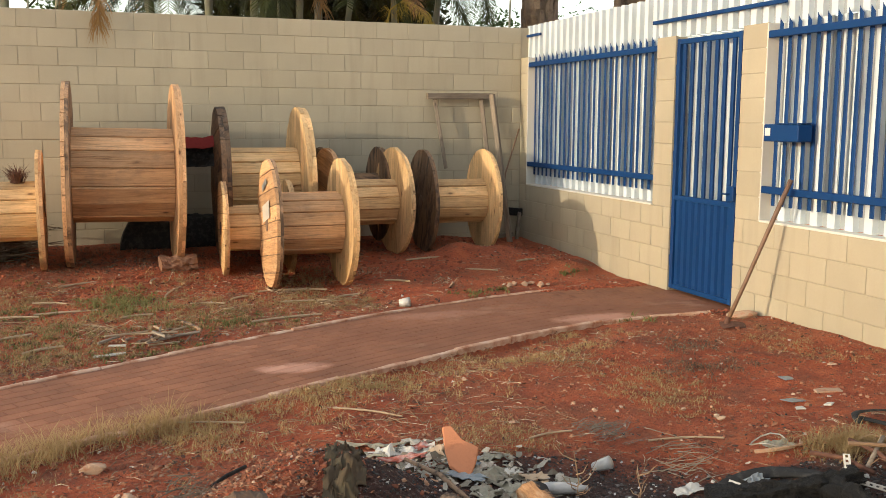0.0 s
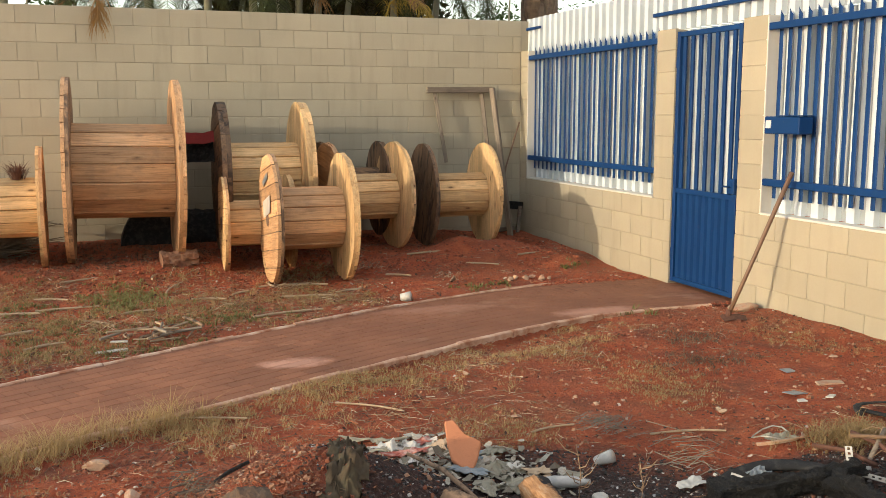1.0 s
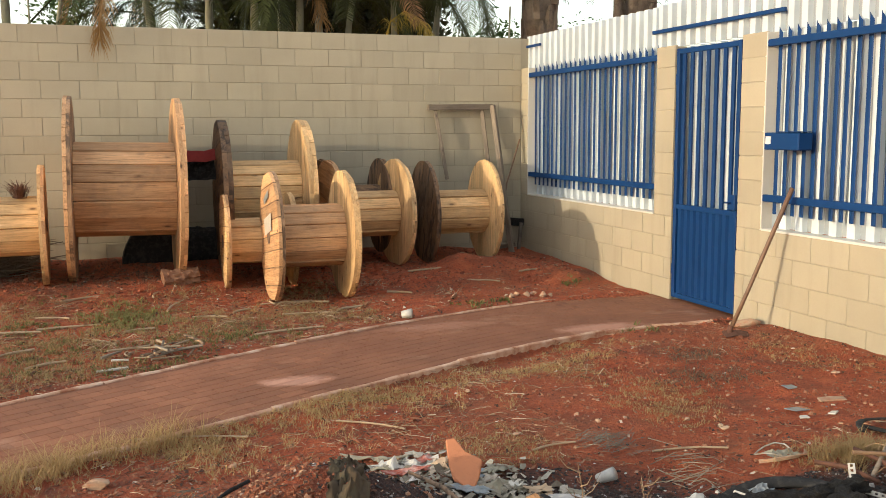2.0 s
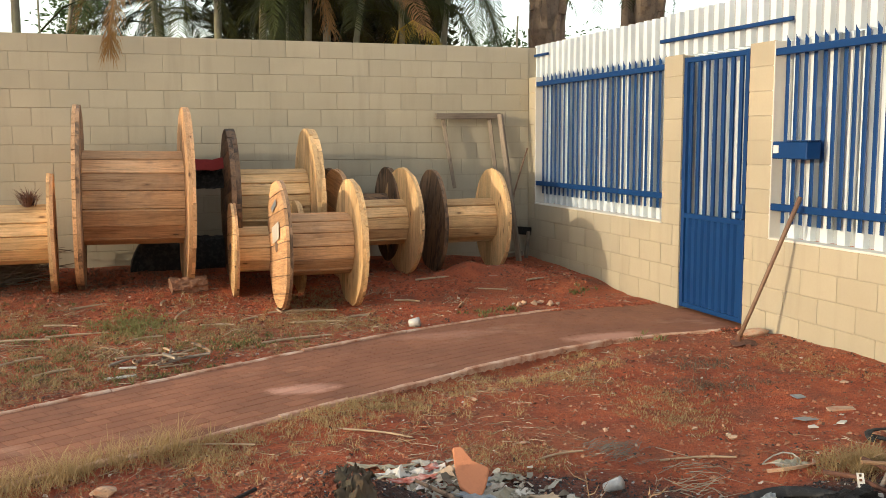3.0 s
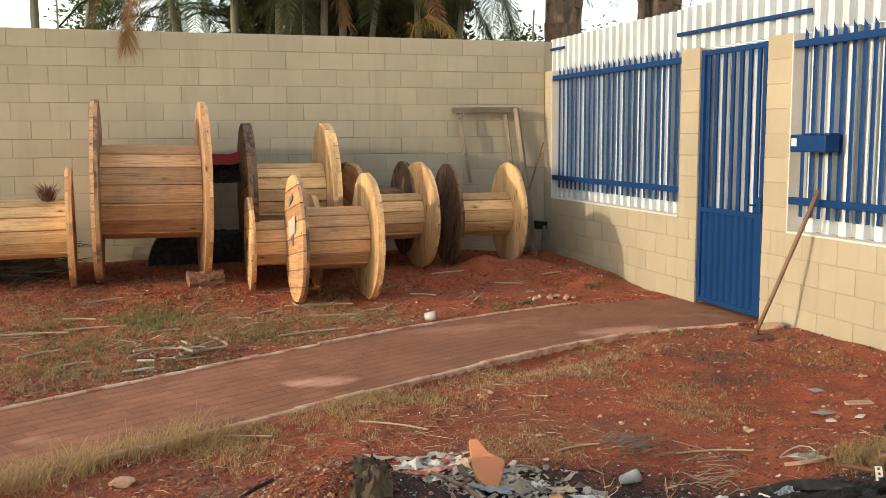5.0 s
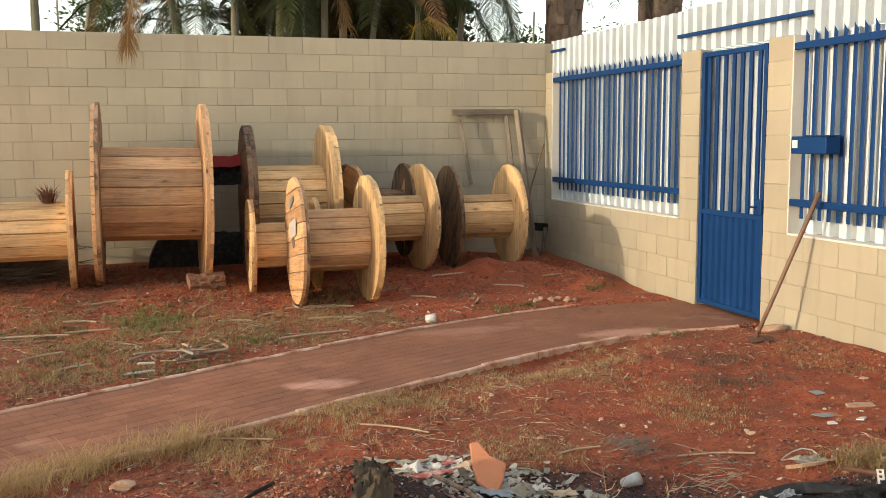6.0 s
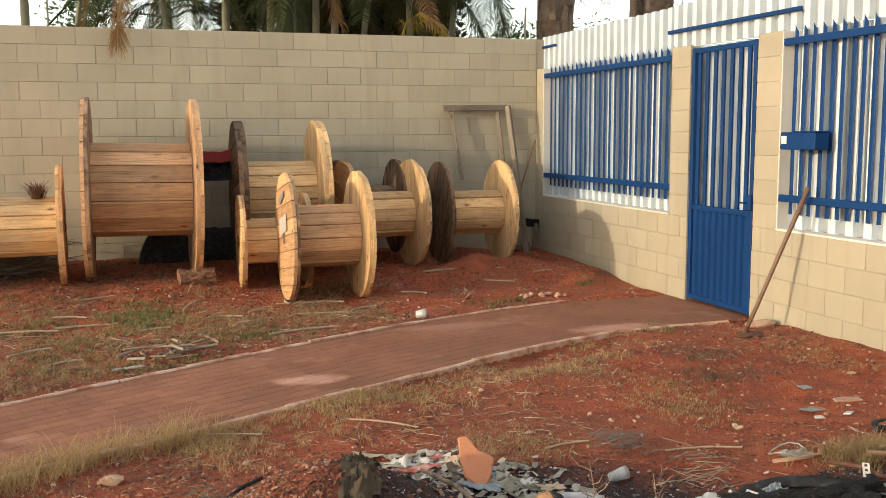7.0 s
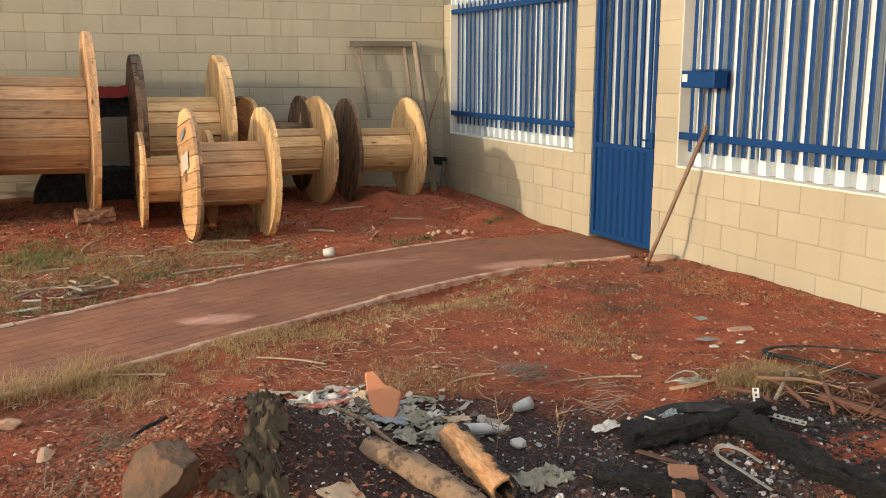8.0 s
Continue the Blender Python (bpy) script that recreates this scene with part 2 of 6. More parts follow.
def add_tube(bm, pts, radii, sides=8, caps=True):
    """A tube along points with a radius at each."""
    pts = [Vector(p) for p in pts]
    rings = []
    for i, p in enumerate(pts):
        d = (pts[min(i + 1, len(pts) - 1)] - pts[max(i - 1, 0)]).normalized()
        side = d.cross(Vector((0, 0, 1)))
        side = side.normalized() if side.length > 1e-3 else Vector((1, 0, 0))
        up = side.cross(d)
        r = radii[i] if isinstance(radii, (list, tuple)) else radii
        rings.append([bm.verts.new(p + r * (math.cos(2 * math.pi * k / sides) * side + math.sin(2 * math.pi * k / sides) * up)) for k in range(sides)])
    for a, b in zip(rings, rings[1:]):
        for k in range(sides):
            bm.faces.new((a[k], a[(k + 1) % sides], b[(k + 1) % sides], b[k]))
    if caps:
        bm.faces.new(rings[0][::-1])
        bm.faces.new(rings[-1])


def tube(pts, radii, sides=8):
    bm = bmesh.new()
    add_tube(bm, pts, radii, sides)
    return bm


# ---- ground ----
def smooth_step(a, b, v):
    k = min(max((v - a) / (b - a), 0.0), 1.0)
    return k * k * (3 - 2 * k)


MOUNDS = [  # x, y, radius, height of loose heaps
    (0.55, 3.52, 0.38, 0.21), (0.92, 3.50, 0.36, 0.19), (1.6, 3.9, 0.35, 0.05), (3.25, 3.05, 0.6, 0.07), (4.2, 3.6, 0.8, 0.06),
    (3.60, 9.72, 0.28, 0.17), (4.05, 9.55, 0.30, 0.15), (3.85, 9.2, 0.22, 0.08), (4.5, 9.0, 0.25, 0.07), (4.5, 9.3, 0.4, 0.08), (3.2, 9.3, 0.5, 0.05), (2.7, 9.1, 0.5, 0.03),
]


def path_y(x, side):
    """The path's edges: side 0 the far kerb, 1 the near kerb."""
    far = min(6.4357 + 0.5379 * x + -0.00296 * x ** 2 + -0.00717 * x ** 3, 8.06)
    near = 4.9969 + 0.4968 * x + 0.00141 * x ** 2 + 0.00320 * x ** 3 + -0.00207 * x ** 4
    if x < -2:
        far, near = 5.38 + 0.52 * (x + 2), 3.95 + 0.53 * (x + 2)
    return far if side == 0 else near


def ground_z(x, y):
    z = 0.14 * smooth_step(8.7, 10.2, y) + 0.07 * smooth_step(10.2, 11.2, y)
    z *= 1.0 - 0.45 * smooth_step(2.0, 4.8, x)
    for mx, my, r, h in MOUNDS:
        q = ((x - mx) ** 2 + (y - my) ** 2) / (r * r)
        if q < 6:
            z += h * math.exp(-q)
    if -2 < y < 12 and -7 < x < 5.5:
        v = Vector((x, y, 0))
        z += 0.022 * noise.noise(v * 1.3) + 0.012 * noise.noise(v * 4.1) + 0.006 * noise.noise(v * 11)
        z += 0.05 * smooth_step(4.3, 5.0, x) * (1 - smooth_step(6.0, 6.6, y))
    far, near = path_y(x, 0), path_y(x, 1)
    z -= 0.055 * smooth_step(near - 0.7, near - 0.2, y) * (1 - smooth_step(near - 0.06, near - 0.01, y)) * smooth_step(1.2, 1.9, x) * (1 - smooth_step(3.4, 4.0, x))
    on = smooth_step(near - (0.06 if x > 1.3 else 0.25), near - 0.01, y) * (1 - smooth_step(far + 0.02, far + 0.25, y))
    return z * (1 - on) - 0.045 * smooth_step(near - 0.06, near + 0.02, y) * (1 - smooth_step(far - 0.02, far + 0.06, y))


def axis_steps(lo, hi, step, reach):
    a = list(np.arange(lo, hi + 1e-6, step))
    d, lo_out, hi_out = step, [], []
    p, q = lo, hi
    while p > -reach or q < reach:
        d *= 1.5
        p, q = p - d, q + d
        lo_out.append(p), hi_out.append(q)
    return lo_out[::-1] + a + hi_out


def make_ground():
    xs, ys = axis_steps(-2.6, 5.3, 0.04, 300), axis_steps(2.2, 11.4, 0.04, 300)
    verts = [(x, y, ground_z(x, y)) for y in ys for x in xs]
    w = len(xs)
    faces = [(j * w + i, j * w + i + 1, (j + 1) * w + i + 1, (j + 1) * w + i) for j in range(len(ys) - 1) for i in range(w - 1)]
    me = bpy.data.meshes.new("ground")
    me.from_pydata(verts, [], faces)
    me.materials.append(SOIL)
    me.shade_smooth()
    tagged(new("ground", me), "bare red soil with dry litter and a burnt patch", "ground", kind="structure")


make_ground()


# ---- back wall: painted concrete blocks ----
def block_mesh(name, sx, sy, sz, material=None):
    bm = box(-sx / 2, sx / 2, -sy / 2, sy / 2, -sz / 2, sz / 2, 0.003)
    return mesh_of(name, bm, material or BLOCK_PAINT)


wall_north = part("wall_north", box(-7.0, XR + 0.16, YB + 0.005, YB + 0.19, -0.3, ZT - 0.004), MORTAR, None)
tagged(wall_north, "tan painted concrete block boundary wall", "wall", kind="structure")

# Unseen wall added behind the camera: closes the yard, blocks some low sky light.
wall_south = part("wall_south", box(-9.0, XR + 0.14, -9.3, -9.1, -0.2, 2.2), MORTAR, None)
tagged(wall_south, "plain tan unseen wall, added to close the yard and cut low sky light", "wall", kind="structure")

# ---- right wall: sill wall, pillars, openings ----
WT = 0.14
wall_east = thing("wall_east", "tan painted block wall with railed openings", "wall", kind="structure")
PILLARS = [(11.03, YB), (7.72, 8.04), (6.415, 6.73), (3.2, 3.5)]
OPENINGS = [(8.04, 11.03), (3.5, 6.415)]
SILL = 0.797
part("sill_core", box(XR + 0.005, XR + WT - 0.01, 7.73, YB + 0.012, -0.3, SILL - 0.006), MORTAR, wall_east)
part("sill_core", box(XR + 0.005, XR + WT - 0.01, -9.08, 6.72, -0.3, SILL - 0.006), MORTAR, wall_east)
for a, b in PILLARS:
    part("pillar_core", box(XR + 0.005, XR + WT - 0.01, a + 0.008, b - 0.008, SILL - 0.004, 2.385), MORTAR, wall_east)
part("pillar_core", box(XR, XR + WT, -9.08, 3.19, SILL, 2.39, 0.006), BLOCK_PAINT, wall_east)
for a in (11.03, 6.415, 3.2):  # white painted jambs
    part("jamb", box(XR + 0.003, XR + WT, a - 0.006, a + 0.02, SILL, 2.39, 0.003), JAMB_WHITE, wall_east, "white painted jamb")
for a, b in OPENINGS:
    part("window_sill", box(XR - 0.004, XR + WT, a + 0.01, b - 0.01, SILL - 0.004, SILL + 0.014, 0.004), JAMB_WHITE, wall_east, "white painted sill edge")


# ---- white corrugated sheet behind the openings ----
def ribbed_sheet(y0, y1, z0, z1, x, period, depth, front, slope, th=0.003):
    """Steep-sided ribs towards -x, a closed strip of even thickness."""
    bm = bmesh.new()
    prof, y = [], y0
    while y < y1:
        for f, dx in ((0.0, 0.0), (slope, -depth), (slope + front, -depth), (2 * slope + front, 0.0)):
            prof.append((y + f, x + dx))
        y += period
    n = len(prof)
    rows = [[bm.verts.new((px + o, py, z)) for py, px in prof] for o, z in ((0, z0), (0, z1), (th, z1), (th, z0))]
    for a in range(4):
        p, q = rows[a], rows[(a + 1) % 4]
        for i in range(n - 1):
            f = bm.faces.new((p[i], p[i + 1], q[i + 1], q[i]))
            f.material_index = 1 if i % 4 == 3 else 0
    bmesh.ops.recalc_face_normals(bm, faces=bm.faces[:])
    return bm


def corrugated(y0, y1, z0, z1, x, period=0.157):
    """White painted ribs, with a second, grey material on the trough faces."""
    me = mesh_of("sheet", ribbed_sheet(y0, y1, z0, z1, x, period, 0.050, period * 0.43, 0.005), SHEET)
    me.materials.append(TROUGH_GREY)
    return me


sheet = thing("sheet_screen", "white corrugated metal sheets fixed behind the railings", "fence")
XS = XR + 0.15
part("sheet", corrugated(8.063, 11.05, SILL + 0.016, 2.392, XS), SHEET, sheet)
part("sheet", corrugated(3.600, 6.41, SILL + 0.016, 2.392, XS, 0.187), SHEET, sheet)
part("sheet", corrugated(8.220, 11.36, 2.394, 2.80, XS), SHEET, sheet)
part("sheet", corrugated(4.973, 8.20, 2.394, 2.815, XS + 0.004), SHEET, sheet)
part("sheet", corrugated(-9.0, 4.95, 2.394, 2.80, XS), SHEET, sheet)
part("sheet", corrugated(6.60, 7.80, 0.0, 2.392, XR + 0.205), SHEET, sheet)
part("tie_bar", box(XR + 0.070, XR + 0.098, 6.31, 8.25, 2.54, 2.575, 0.004), BLUE, sheet, "blue steel bar")
part("tie_bar", box(XR + 0.070, XR + 0.098, 10.85, 11.40, 2.655, 2.685, 0.004), BLUE, sheet, "dark blue steel bar")


# ---- blue palisade railings ----
def pale(h, w):
    """A folded pale with a slanted pointed head; stands on its origin, faces -x."""
    bm = bmesh.new()
    d, t = 0.004, 0.002
    prof = [(0, -w / 2), (-d, -w / 2 + 0.012), (-d, w / 2 - 0.012), (0, w / 2)]
    prof += [(t, w / 2 - 0.002), (-d + t, w / 2 - 0.014), (-d + t, -w / 2 + 0.014), (t, -w / 2 + 0.002)]
    tops = [h - 0.055 * (0.5 - y / w) for x, y in prof]
    lo = [bm.verts.new((x, y, 0)) for x, y in prof]
    hi = [bm.verts.new((x, y, z)) for (x, y), z in zip(prof, tops)]
    for i in range(8):
        j = (i + 1) % 8
        bm.faces.new((lo[i], hi[i], hi[j], lo[j]))
    bm.faces.new((hi[0], hi[7], hi[6], hi[1])), bm.faces.new((hi[1], hi[6], hi[5], hi[2])), bm.faces.new((hi[2], hi[5], hi[4], hi[3]))
    bmesh.ops.recalc_face_normals(bm, faces=bm.faces[:])
    return bm




def railing(y0, y1, n, w, group):
    shape = mesh_of("pale", pale(1.50, w), BLUE)
    r = thing("palisade_railing", "blue painted steel palisade railing with pointed pales", "railing", pose(XR + 0.05, y0, 0.93), group)
    L = y1 - y0
    for z in (0.13, 1.37):
        part("rail", box(-0.045, -0.005, -0.02, L + 0.02, z - 0.028, z + 0.028, 0.004), BLUE, r)
    for i in range(n):
        part("pale", shape, BLUE, r, m=pose(0.022, (i + 0.5) * L / n, 0))
    return r


railing(8.05, 11.00, 25, 0.050, "wall railings")
railing(3.52, 6.39, 27, 0.046, "wall railings")

# ---- gate ----
GY0, GY1, GZ0, GZ1 = 6.745, 7.705, 0.03, 2.36
gate = thing("metal_gate", "closed blue steel gate, bars above a ribbed panel", "gate", pose(XR + 0.03, GY0, GZ0))
gw, gh, mid = GY1 - GY0, GZ1 - GZ0, 0.845
for y in (0, gw - 0.045):
    part("gate_stile", box(-0.025, 0.025, y, y + 0.045, 0, gh, 0.004), BLUE, gate)
for z in (0, mid, gh - 0.05):
    part("gate_rail", box(-0.022, 0.022, 0.046, gw - 0.046, z, z + 0.045, 0.004), BLUE, gate)
bm = ribbed_sheet(0.047, gw - 0.12, 0.046, mid - 0.001, 0.012, 0.098, 0.024, 0.05, 0.012)
part("ribbed_panel", bm, BLUE, gate)
BAR = mesh_of("gate_bar", box(-0.02, 0.004, -0.022, 0.022, mid + 0.046, gh - 0.051, 0.004), BLUE)
for i in range(7):
    part("gate_bar", BAR, BLUE, gate, m=pose(0, 0.05 + (i + 0.5) * (gw - 0.1) / 7, 0))
lock = part("lock_box", box(-0.055, 0.02, -0.01, 0.075, 0.90, 1.03, 0.006), BLUE, gate, "blue steel lock case")
part("lock_handle", tube([(-0.055, 0.04, 0.965), (-0.085, 0.04, 0.965), (-0.09, 0.10, 0.965)], 0.008), BLUE, lock)
for z in (0.22, 1.2, 2.0):
    part("hinge", tube([(-0.01, gw + 0.006, z), (-0.01, gw + 0.006, z + 0.1)], 0.012), BLUE, gate)

# ---- letter box on the railing ----
lb = thing("letter_box", "blue metal letter box with a small white label", "letter box", pose(XR - 0.055, 5.86, 1.455))
part("body", box(-0.06, 0.075, 0, 0.40, 0, 0.135, 0.008), BLUE, lb)
part("label_plate", box(-0.0655, -0.0605, 0.315, 0.375, 0.045, 0.105), PLASTIC_WHITE, lb, "white paper label")
part("lid", box(-0.068, 0.078, -0.006, 0.25, 0.136, 0.144, 0.003), BLUE, lb)


# ---- wooden cable spools ----
def plank_mesh(R, y0, y1, t, g=0.0016):
    """A board of a disc, between two chords, grain along x."""
    y0, y1 = y0 + g, y1 - g
    n = 6
    top = []
    for k in range(n + 1):
        y = y0 + (y1 - y0) * k / n
        top.append((math.sqrt(max(R * R - y * y, 1e-4)), y))
    outline = top + [(-x, y) for x, y in reversed(top)]
    bm = bmesh.new()
    lo = [bm.verts.new((x, y, 0)) for x, y in outline]
    hi = [bm.verts.new((x, y, t)) for x, y in outline]
    bm.faces.new(lo[::-1])
    f = bm.faces.new(hi)
    for i in range(len(outline)):
        j = (i + 1) % len(outline)
        bm.faces.new((lo[i], lo[j], hi[j], hi[i]))
    return bm


def make_flange(spool, x, R, t, side, mats, rng, turn, wide, gap=0.0035):
    """A disc of two crossed layers of boards; side +1: its outer face looks along +x."""
    bm = bmesh.new()
    bmesh.ops.create_cone(bm, cap_ends=True, segments=48, radius1=R - 0.012, radius2=R - 0.012, depth=t - 0.01)
    base = Matrix.Translation((x, 0, 0)) @ Euler((0, radians(90 * side), 0)).to_matrix().to_4x4()
    fl = part("flange", bm, mats[0], spool, m=base)
    n = max(5, round(2 * R / wide))
    for layer in (0, 1):
        mat = mats[layer]
        a = turn * (1.0 if layer else 0.3) + (90 if layer else 0)
        ys = [-R + 2 * R * i / n + (rng.uniform(-0.015, 0.015) if 0 < i < n else 0) for i in range(n + 1)]
        for i in range(n):
            lo = max(ys[i], -R + 0.012)
            hi = min(ys[i + 1], R - 0.012)
            rr = R + rng.uniform(-0.005, 0.004)
            m = pose(0, 0, rng.uniform(-0.0015, 0.0015) if layer else -t / 2 + rng.uniform(-0.0015, 0.0015), 0, 0, a)
            part("plank", plank_mesh(rr, lo, hi, t / 2, gap if layer else 0.0016), mat, fl, m=m)
    # steel hub plate and bolts on the outer face
    bm = bmesh.new()
    bmesh.ops.create_cone(bm, cap_ends=True, segments=20, radius1=0.07, radius2=0.065, depth=0.008, matrix=pose(0, 0, t / 2 + 0.004))
    part("hub_plate", bm, STEEL, fl, "rusty steel hub plate")
    return fl


def make_stave(L, wid, th):
    bm = box(-L / 2, L / 2, -wid / 2 + 0.0072, wid / 2 - 0.0072, -th, 0, 0.005)
    return bm


def make_spool(label, x0, x1, y, R, r, mats_l, mats_r, mat_drum, yaw=0.0, seed=1, t=0.075, roll=0.0, wide=0.15, z=None, board=0.135, group="cable spools", turns=(None, None), gap=0.0035, tilt=0.0):
    rng = random.Random(seed)
    xc = (x0 + x1) / 2
    zc = ground_z(xc, y) + R - 0.02 if z is None else z + R
    sp = thing("cable_spool", label, "cable spool", pose(xc, y, zc - R, 0, tilt, yaw), group)
    body = Matrix.Translation((0, 0, R)) @ pose(0, 0, 0, roll, 0, 0)
    W = (x1 - x0) / 2
    for side, mats in ((-1, mats_l), (1, mats_r)):
        turn = rng.uniform(-25, 25)
        own = turns[0 if side < 0 else 1]
        fl = make_flange(sp, side * (W - t / 2), R, t, side, mats, rng, turn if own is None else own, wide, gap)
        fl.matrix_basis = body @ fl.matrix_basis
    n = round(2 * math.pi * r / board)
    wid = 2 * r * math.tan(math.pi / n)
    me = mesh_of("stave", make_stave(2 * W - 2 * t - 0.002, wid, 0.035), mat_drum)
    drum = thing("drum", "", "")
    drum.parent, drum.matrix_basis = sp, body
    for i in range(n):
        a = 360 * i / n
        rr = r + rng.uniform(-0.012, 0.005)
        m = pose(0, 0, 0, a, 0, 0) @ pose(rng.uniform(-0.001, 0.001), 0, rr, rng.uniform(-2, 2), 0, 0)
        part("stave", me, mat_drum, drum, m=m)
    return sp


STEEL = mat_paint("rusty_steel", (0.16, 0.10, 0.07), 0.6, 0.6)
F, B, D, S = WOOD_FRESH, WOOD_BROWN, WOOD_DARK, WOOD_RIM
make_spool("very large brown weathered wooden cable spool", -0.455, 0.655, 10.2, 0.93, 0.475, (S, B), (B, B), B, 0.2, 2, 0.07, z=0.108, board=0.19, tilt=0.9)
make_spool("small pale wooden cable spool carrying a dry plant tuft", -1.95, -0.635, 10.05, 0.595, 0.292, (F, F), (F, B), F, 2.0, 3, 0.06, z=0.112)
make_spool("large wooden cable spool with one dark flange", 1.06, 2.01, 10.35, 0.795, 0.36, (D, D), (F, F), F, -1.5, 4, 0.095, z=0.15, turns=(8, -6))
make_spool("small pale wooden cable spool", 1.02, 1.72, 9.65, 0.485, 0.23, (B, F), (F, F), F, -2.0, 5, 0.05, z=0.03)
spool_sticker = make_spool("pale brown wooden cable spool with a paper sticker", 1.375, 2.13, 8.95, 0.617, 0.292, (S, B), (F, F), B, -0.5, 6, 0.06, z=0.008, turns=(9, 12), gap=0.006)
make_spool("pale wooden cable spool", 2.18, 3.0, 10.1, 0.595, 0.252, (B, B), (F, F), F, 4.0, 7, 0.05, z=0.115)
make_spool("pale wooden cable spool with a dark stained flange", 3.385, 4.175, 10.4, 0.598, 0.252, (D, D), (F, F), F, -2.0, 8, 0.045, z=0.078, turns=(70, 5))
make_spool("dark wooden cable spool half hidden against the wall", 2.22, 2.97, 10.66, 0.55, 0.25, (D, D), (D, D), D, 0.0, 9, 0.05, z=0.20)


# ---- more materials ----
def mat_plain(name, base, rough=0.8, metal=0.0, spots=None, scale=18, bump=0.3, amount=0.6):
    m = Mat(name, rough, metal)
    p = m.coords((1, 1, 1), world_space=True)
    n1, n2 = m.noise(p, scale, 5, 0.65), m.noise(p, scale * 7, 4, 0.7)
    col = m.ramp(n1, [(0.3, tuple(0.65 * a for a in base)), (0.65, base)])
    if spots:
        col = m.mix(m.maths("MULTIPLY", m.mask(n1, 0.48, 0.62), amount), col, spots)
    m.colour(col).bump(n2, bump, 0.004)
    return m.m


def mat_islands(name, stops, rough=0.9, dust=0.4):
    m = Mat(name, rough)
    geo = m.n.new("ShaderNodeNewGeometry")
    col = m.ramp(geo.outputs["Random Per Island"], stops)
    n = m.noise(m.coords((1, 1, 1), world_space=True), 60, 4, 0.7)
    col = m.mix(m.maths("MULTIPLY", m.mask(n, 0.4, 0.7), dust), col, (0.16, 0.07, 0.04))
    m.colour(col).bump(n, 0.4, 0.003)
    return m.m


def mat_leaf(name, a, b, trans=0.25):
    m = Mat(name, 0.55)
    oi = m.n.new("ShaderNodeObjectInfo")
    geo = m.n.new("ShaderNodeNewGeometry")
    k = m.maths("MULTIPLY_ADD", oi.outputs["Random"], 0.55)
    k.node.inputs[2].default_value = 0.0
    k = m.maths("ADD", k, m.maths("MULTIPLY", geo.outputs["Random Per Island"], 0.45))
    col = m.ramp(k, [(0.1, a), (0.9, b)])
    m.colour(col)
    m.b.inputs["Specular IOR Level"].default_value = 0.2
    tr = m.n.new("ShaderNodeBsdfTranslucent")
    m.l.new(col, tr.inputs["Color"])
    mx = m.n.new("ShaderNodeMixShader")
    mx.inputs[0].default_value = trans
    m.l.new(m.b.outputs[0], mx.inputs[1])
    m.l.new(tr.outputs[0], mx.inputs[2])
    m.l.new(mx.outputs[0], m.n["Material Output"].inputs["Surface"])
    return m.m


PALM_GREEN = mat_leaf("palm_green", (0.014, 0.018, 0.005), (0.060, 0.070, 0.016))
PALM_DRY = mat_leaf("palm_dry", (0.20, 0.105, 0.045), (0.36, 0.21, 0.075))
PALM_YELLOW = mat_leaf("palm_yellow", (0.30, 0.20, 0.035), (0.45, 0.34, 0.06))
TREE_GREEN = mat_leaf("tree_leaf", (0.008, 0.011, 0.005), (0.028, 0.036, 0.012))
HEDGE_GREEN = mat_leaf("hedge_leaf", (0.045, 0.085, 0.025), (0.11, 0.17, 0.055))
GRASS_DRY = mat_leaf("dry_grass", (0.34, 0.225, 0.10), (0.62, 0.44, 0.21), 0.3)
GRASS_GREEN = mat_leaf("green_weed", (0.13, 0.135, 0.045), (0.30, 0.275, 0.105), 0.3)
GRASS_OLIVE = mat_leaf("faded_grass", (0.23, 0.155, 0.07), (0.44, 0.31, 0.15), 0.3)
STRAW = mat_islands("straw", [(0.0, (0.15, 0.085, 0.05)), (0.5, (0.28, 0.18, 0.105)), (0.85, (0.44, 0.32, 0.20)), (1.0, (0.60, 0.50, 0.37))])
PALE_STICK = mat_plain("pale_dry_stick", (0.46, 0.34, 0.22), 0.9, 0, (0.30, 0.20, 0.12), 12, 0.5)
DEAD_WEED = mat_islands("withered_weed", [(0.0, (0.05, 0.035, 0.025)), (0.6, (0.12, 0.085, 0.055)), (1.0, (0.26, 0.20, 0.12))])
CLODS = mat_islands("red_clods", [(0.0, (0.16, 0.036, 0.016)), (0.6, (0.30, 0.072, 0.030)), (1.0, (0.38, 0.11, 0.05))])
CHIPS = mat_islands("soil_chips", [(0.0, (0.14, 0.045, 0.025)), (0.5, (0.30, 0.095, 0.045)), (0.8, (0.33, 0.16, 0.09)), (0.96, (0.40, 0.24, 0.15)), (1.0, (0.60, 0.52, 0.44))])
CINDER = mat_islands("cinders", [(0.0, (0.004, 0.004, 0.004)), (0.68, (0.010, 0.009, 0.009)), (0.82, (0.05, 0.045, 0.043)), (0.92, (0.22, 0.20, 0.19)), (1.0, (0.6, 0.58, 0.55))], 0.6, 0.12)
TRUNK_PALE = mat_plain("palm_trunk_pale", (0.23, 0.22, 0.155), 0.8, 0, (0.16, 0.17, 0.09), 6)
TRUNK_DARK = mat_plain("palm_trunk_rough", (0.20, 0.155, 0.115), 0.95, 0, (0.07, 0.05, 0.035), 9, 0.8)


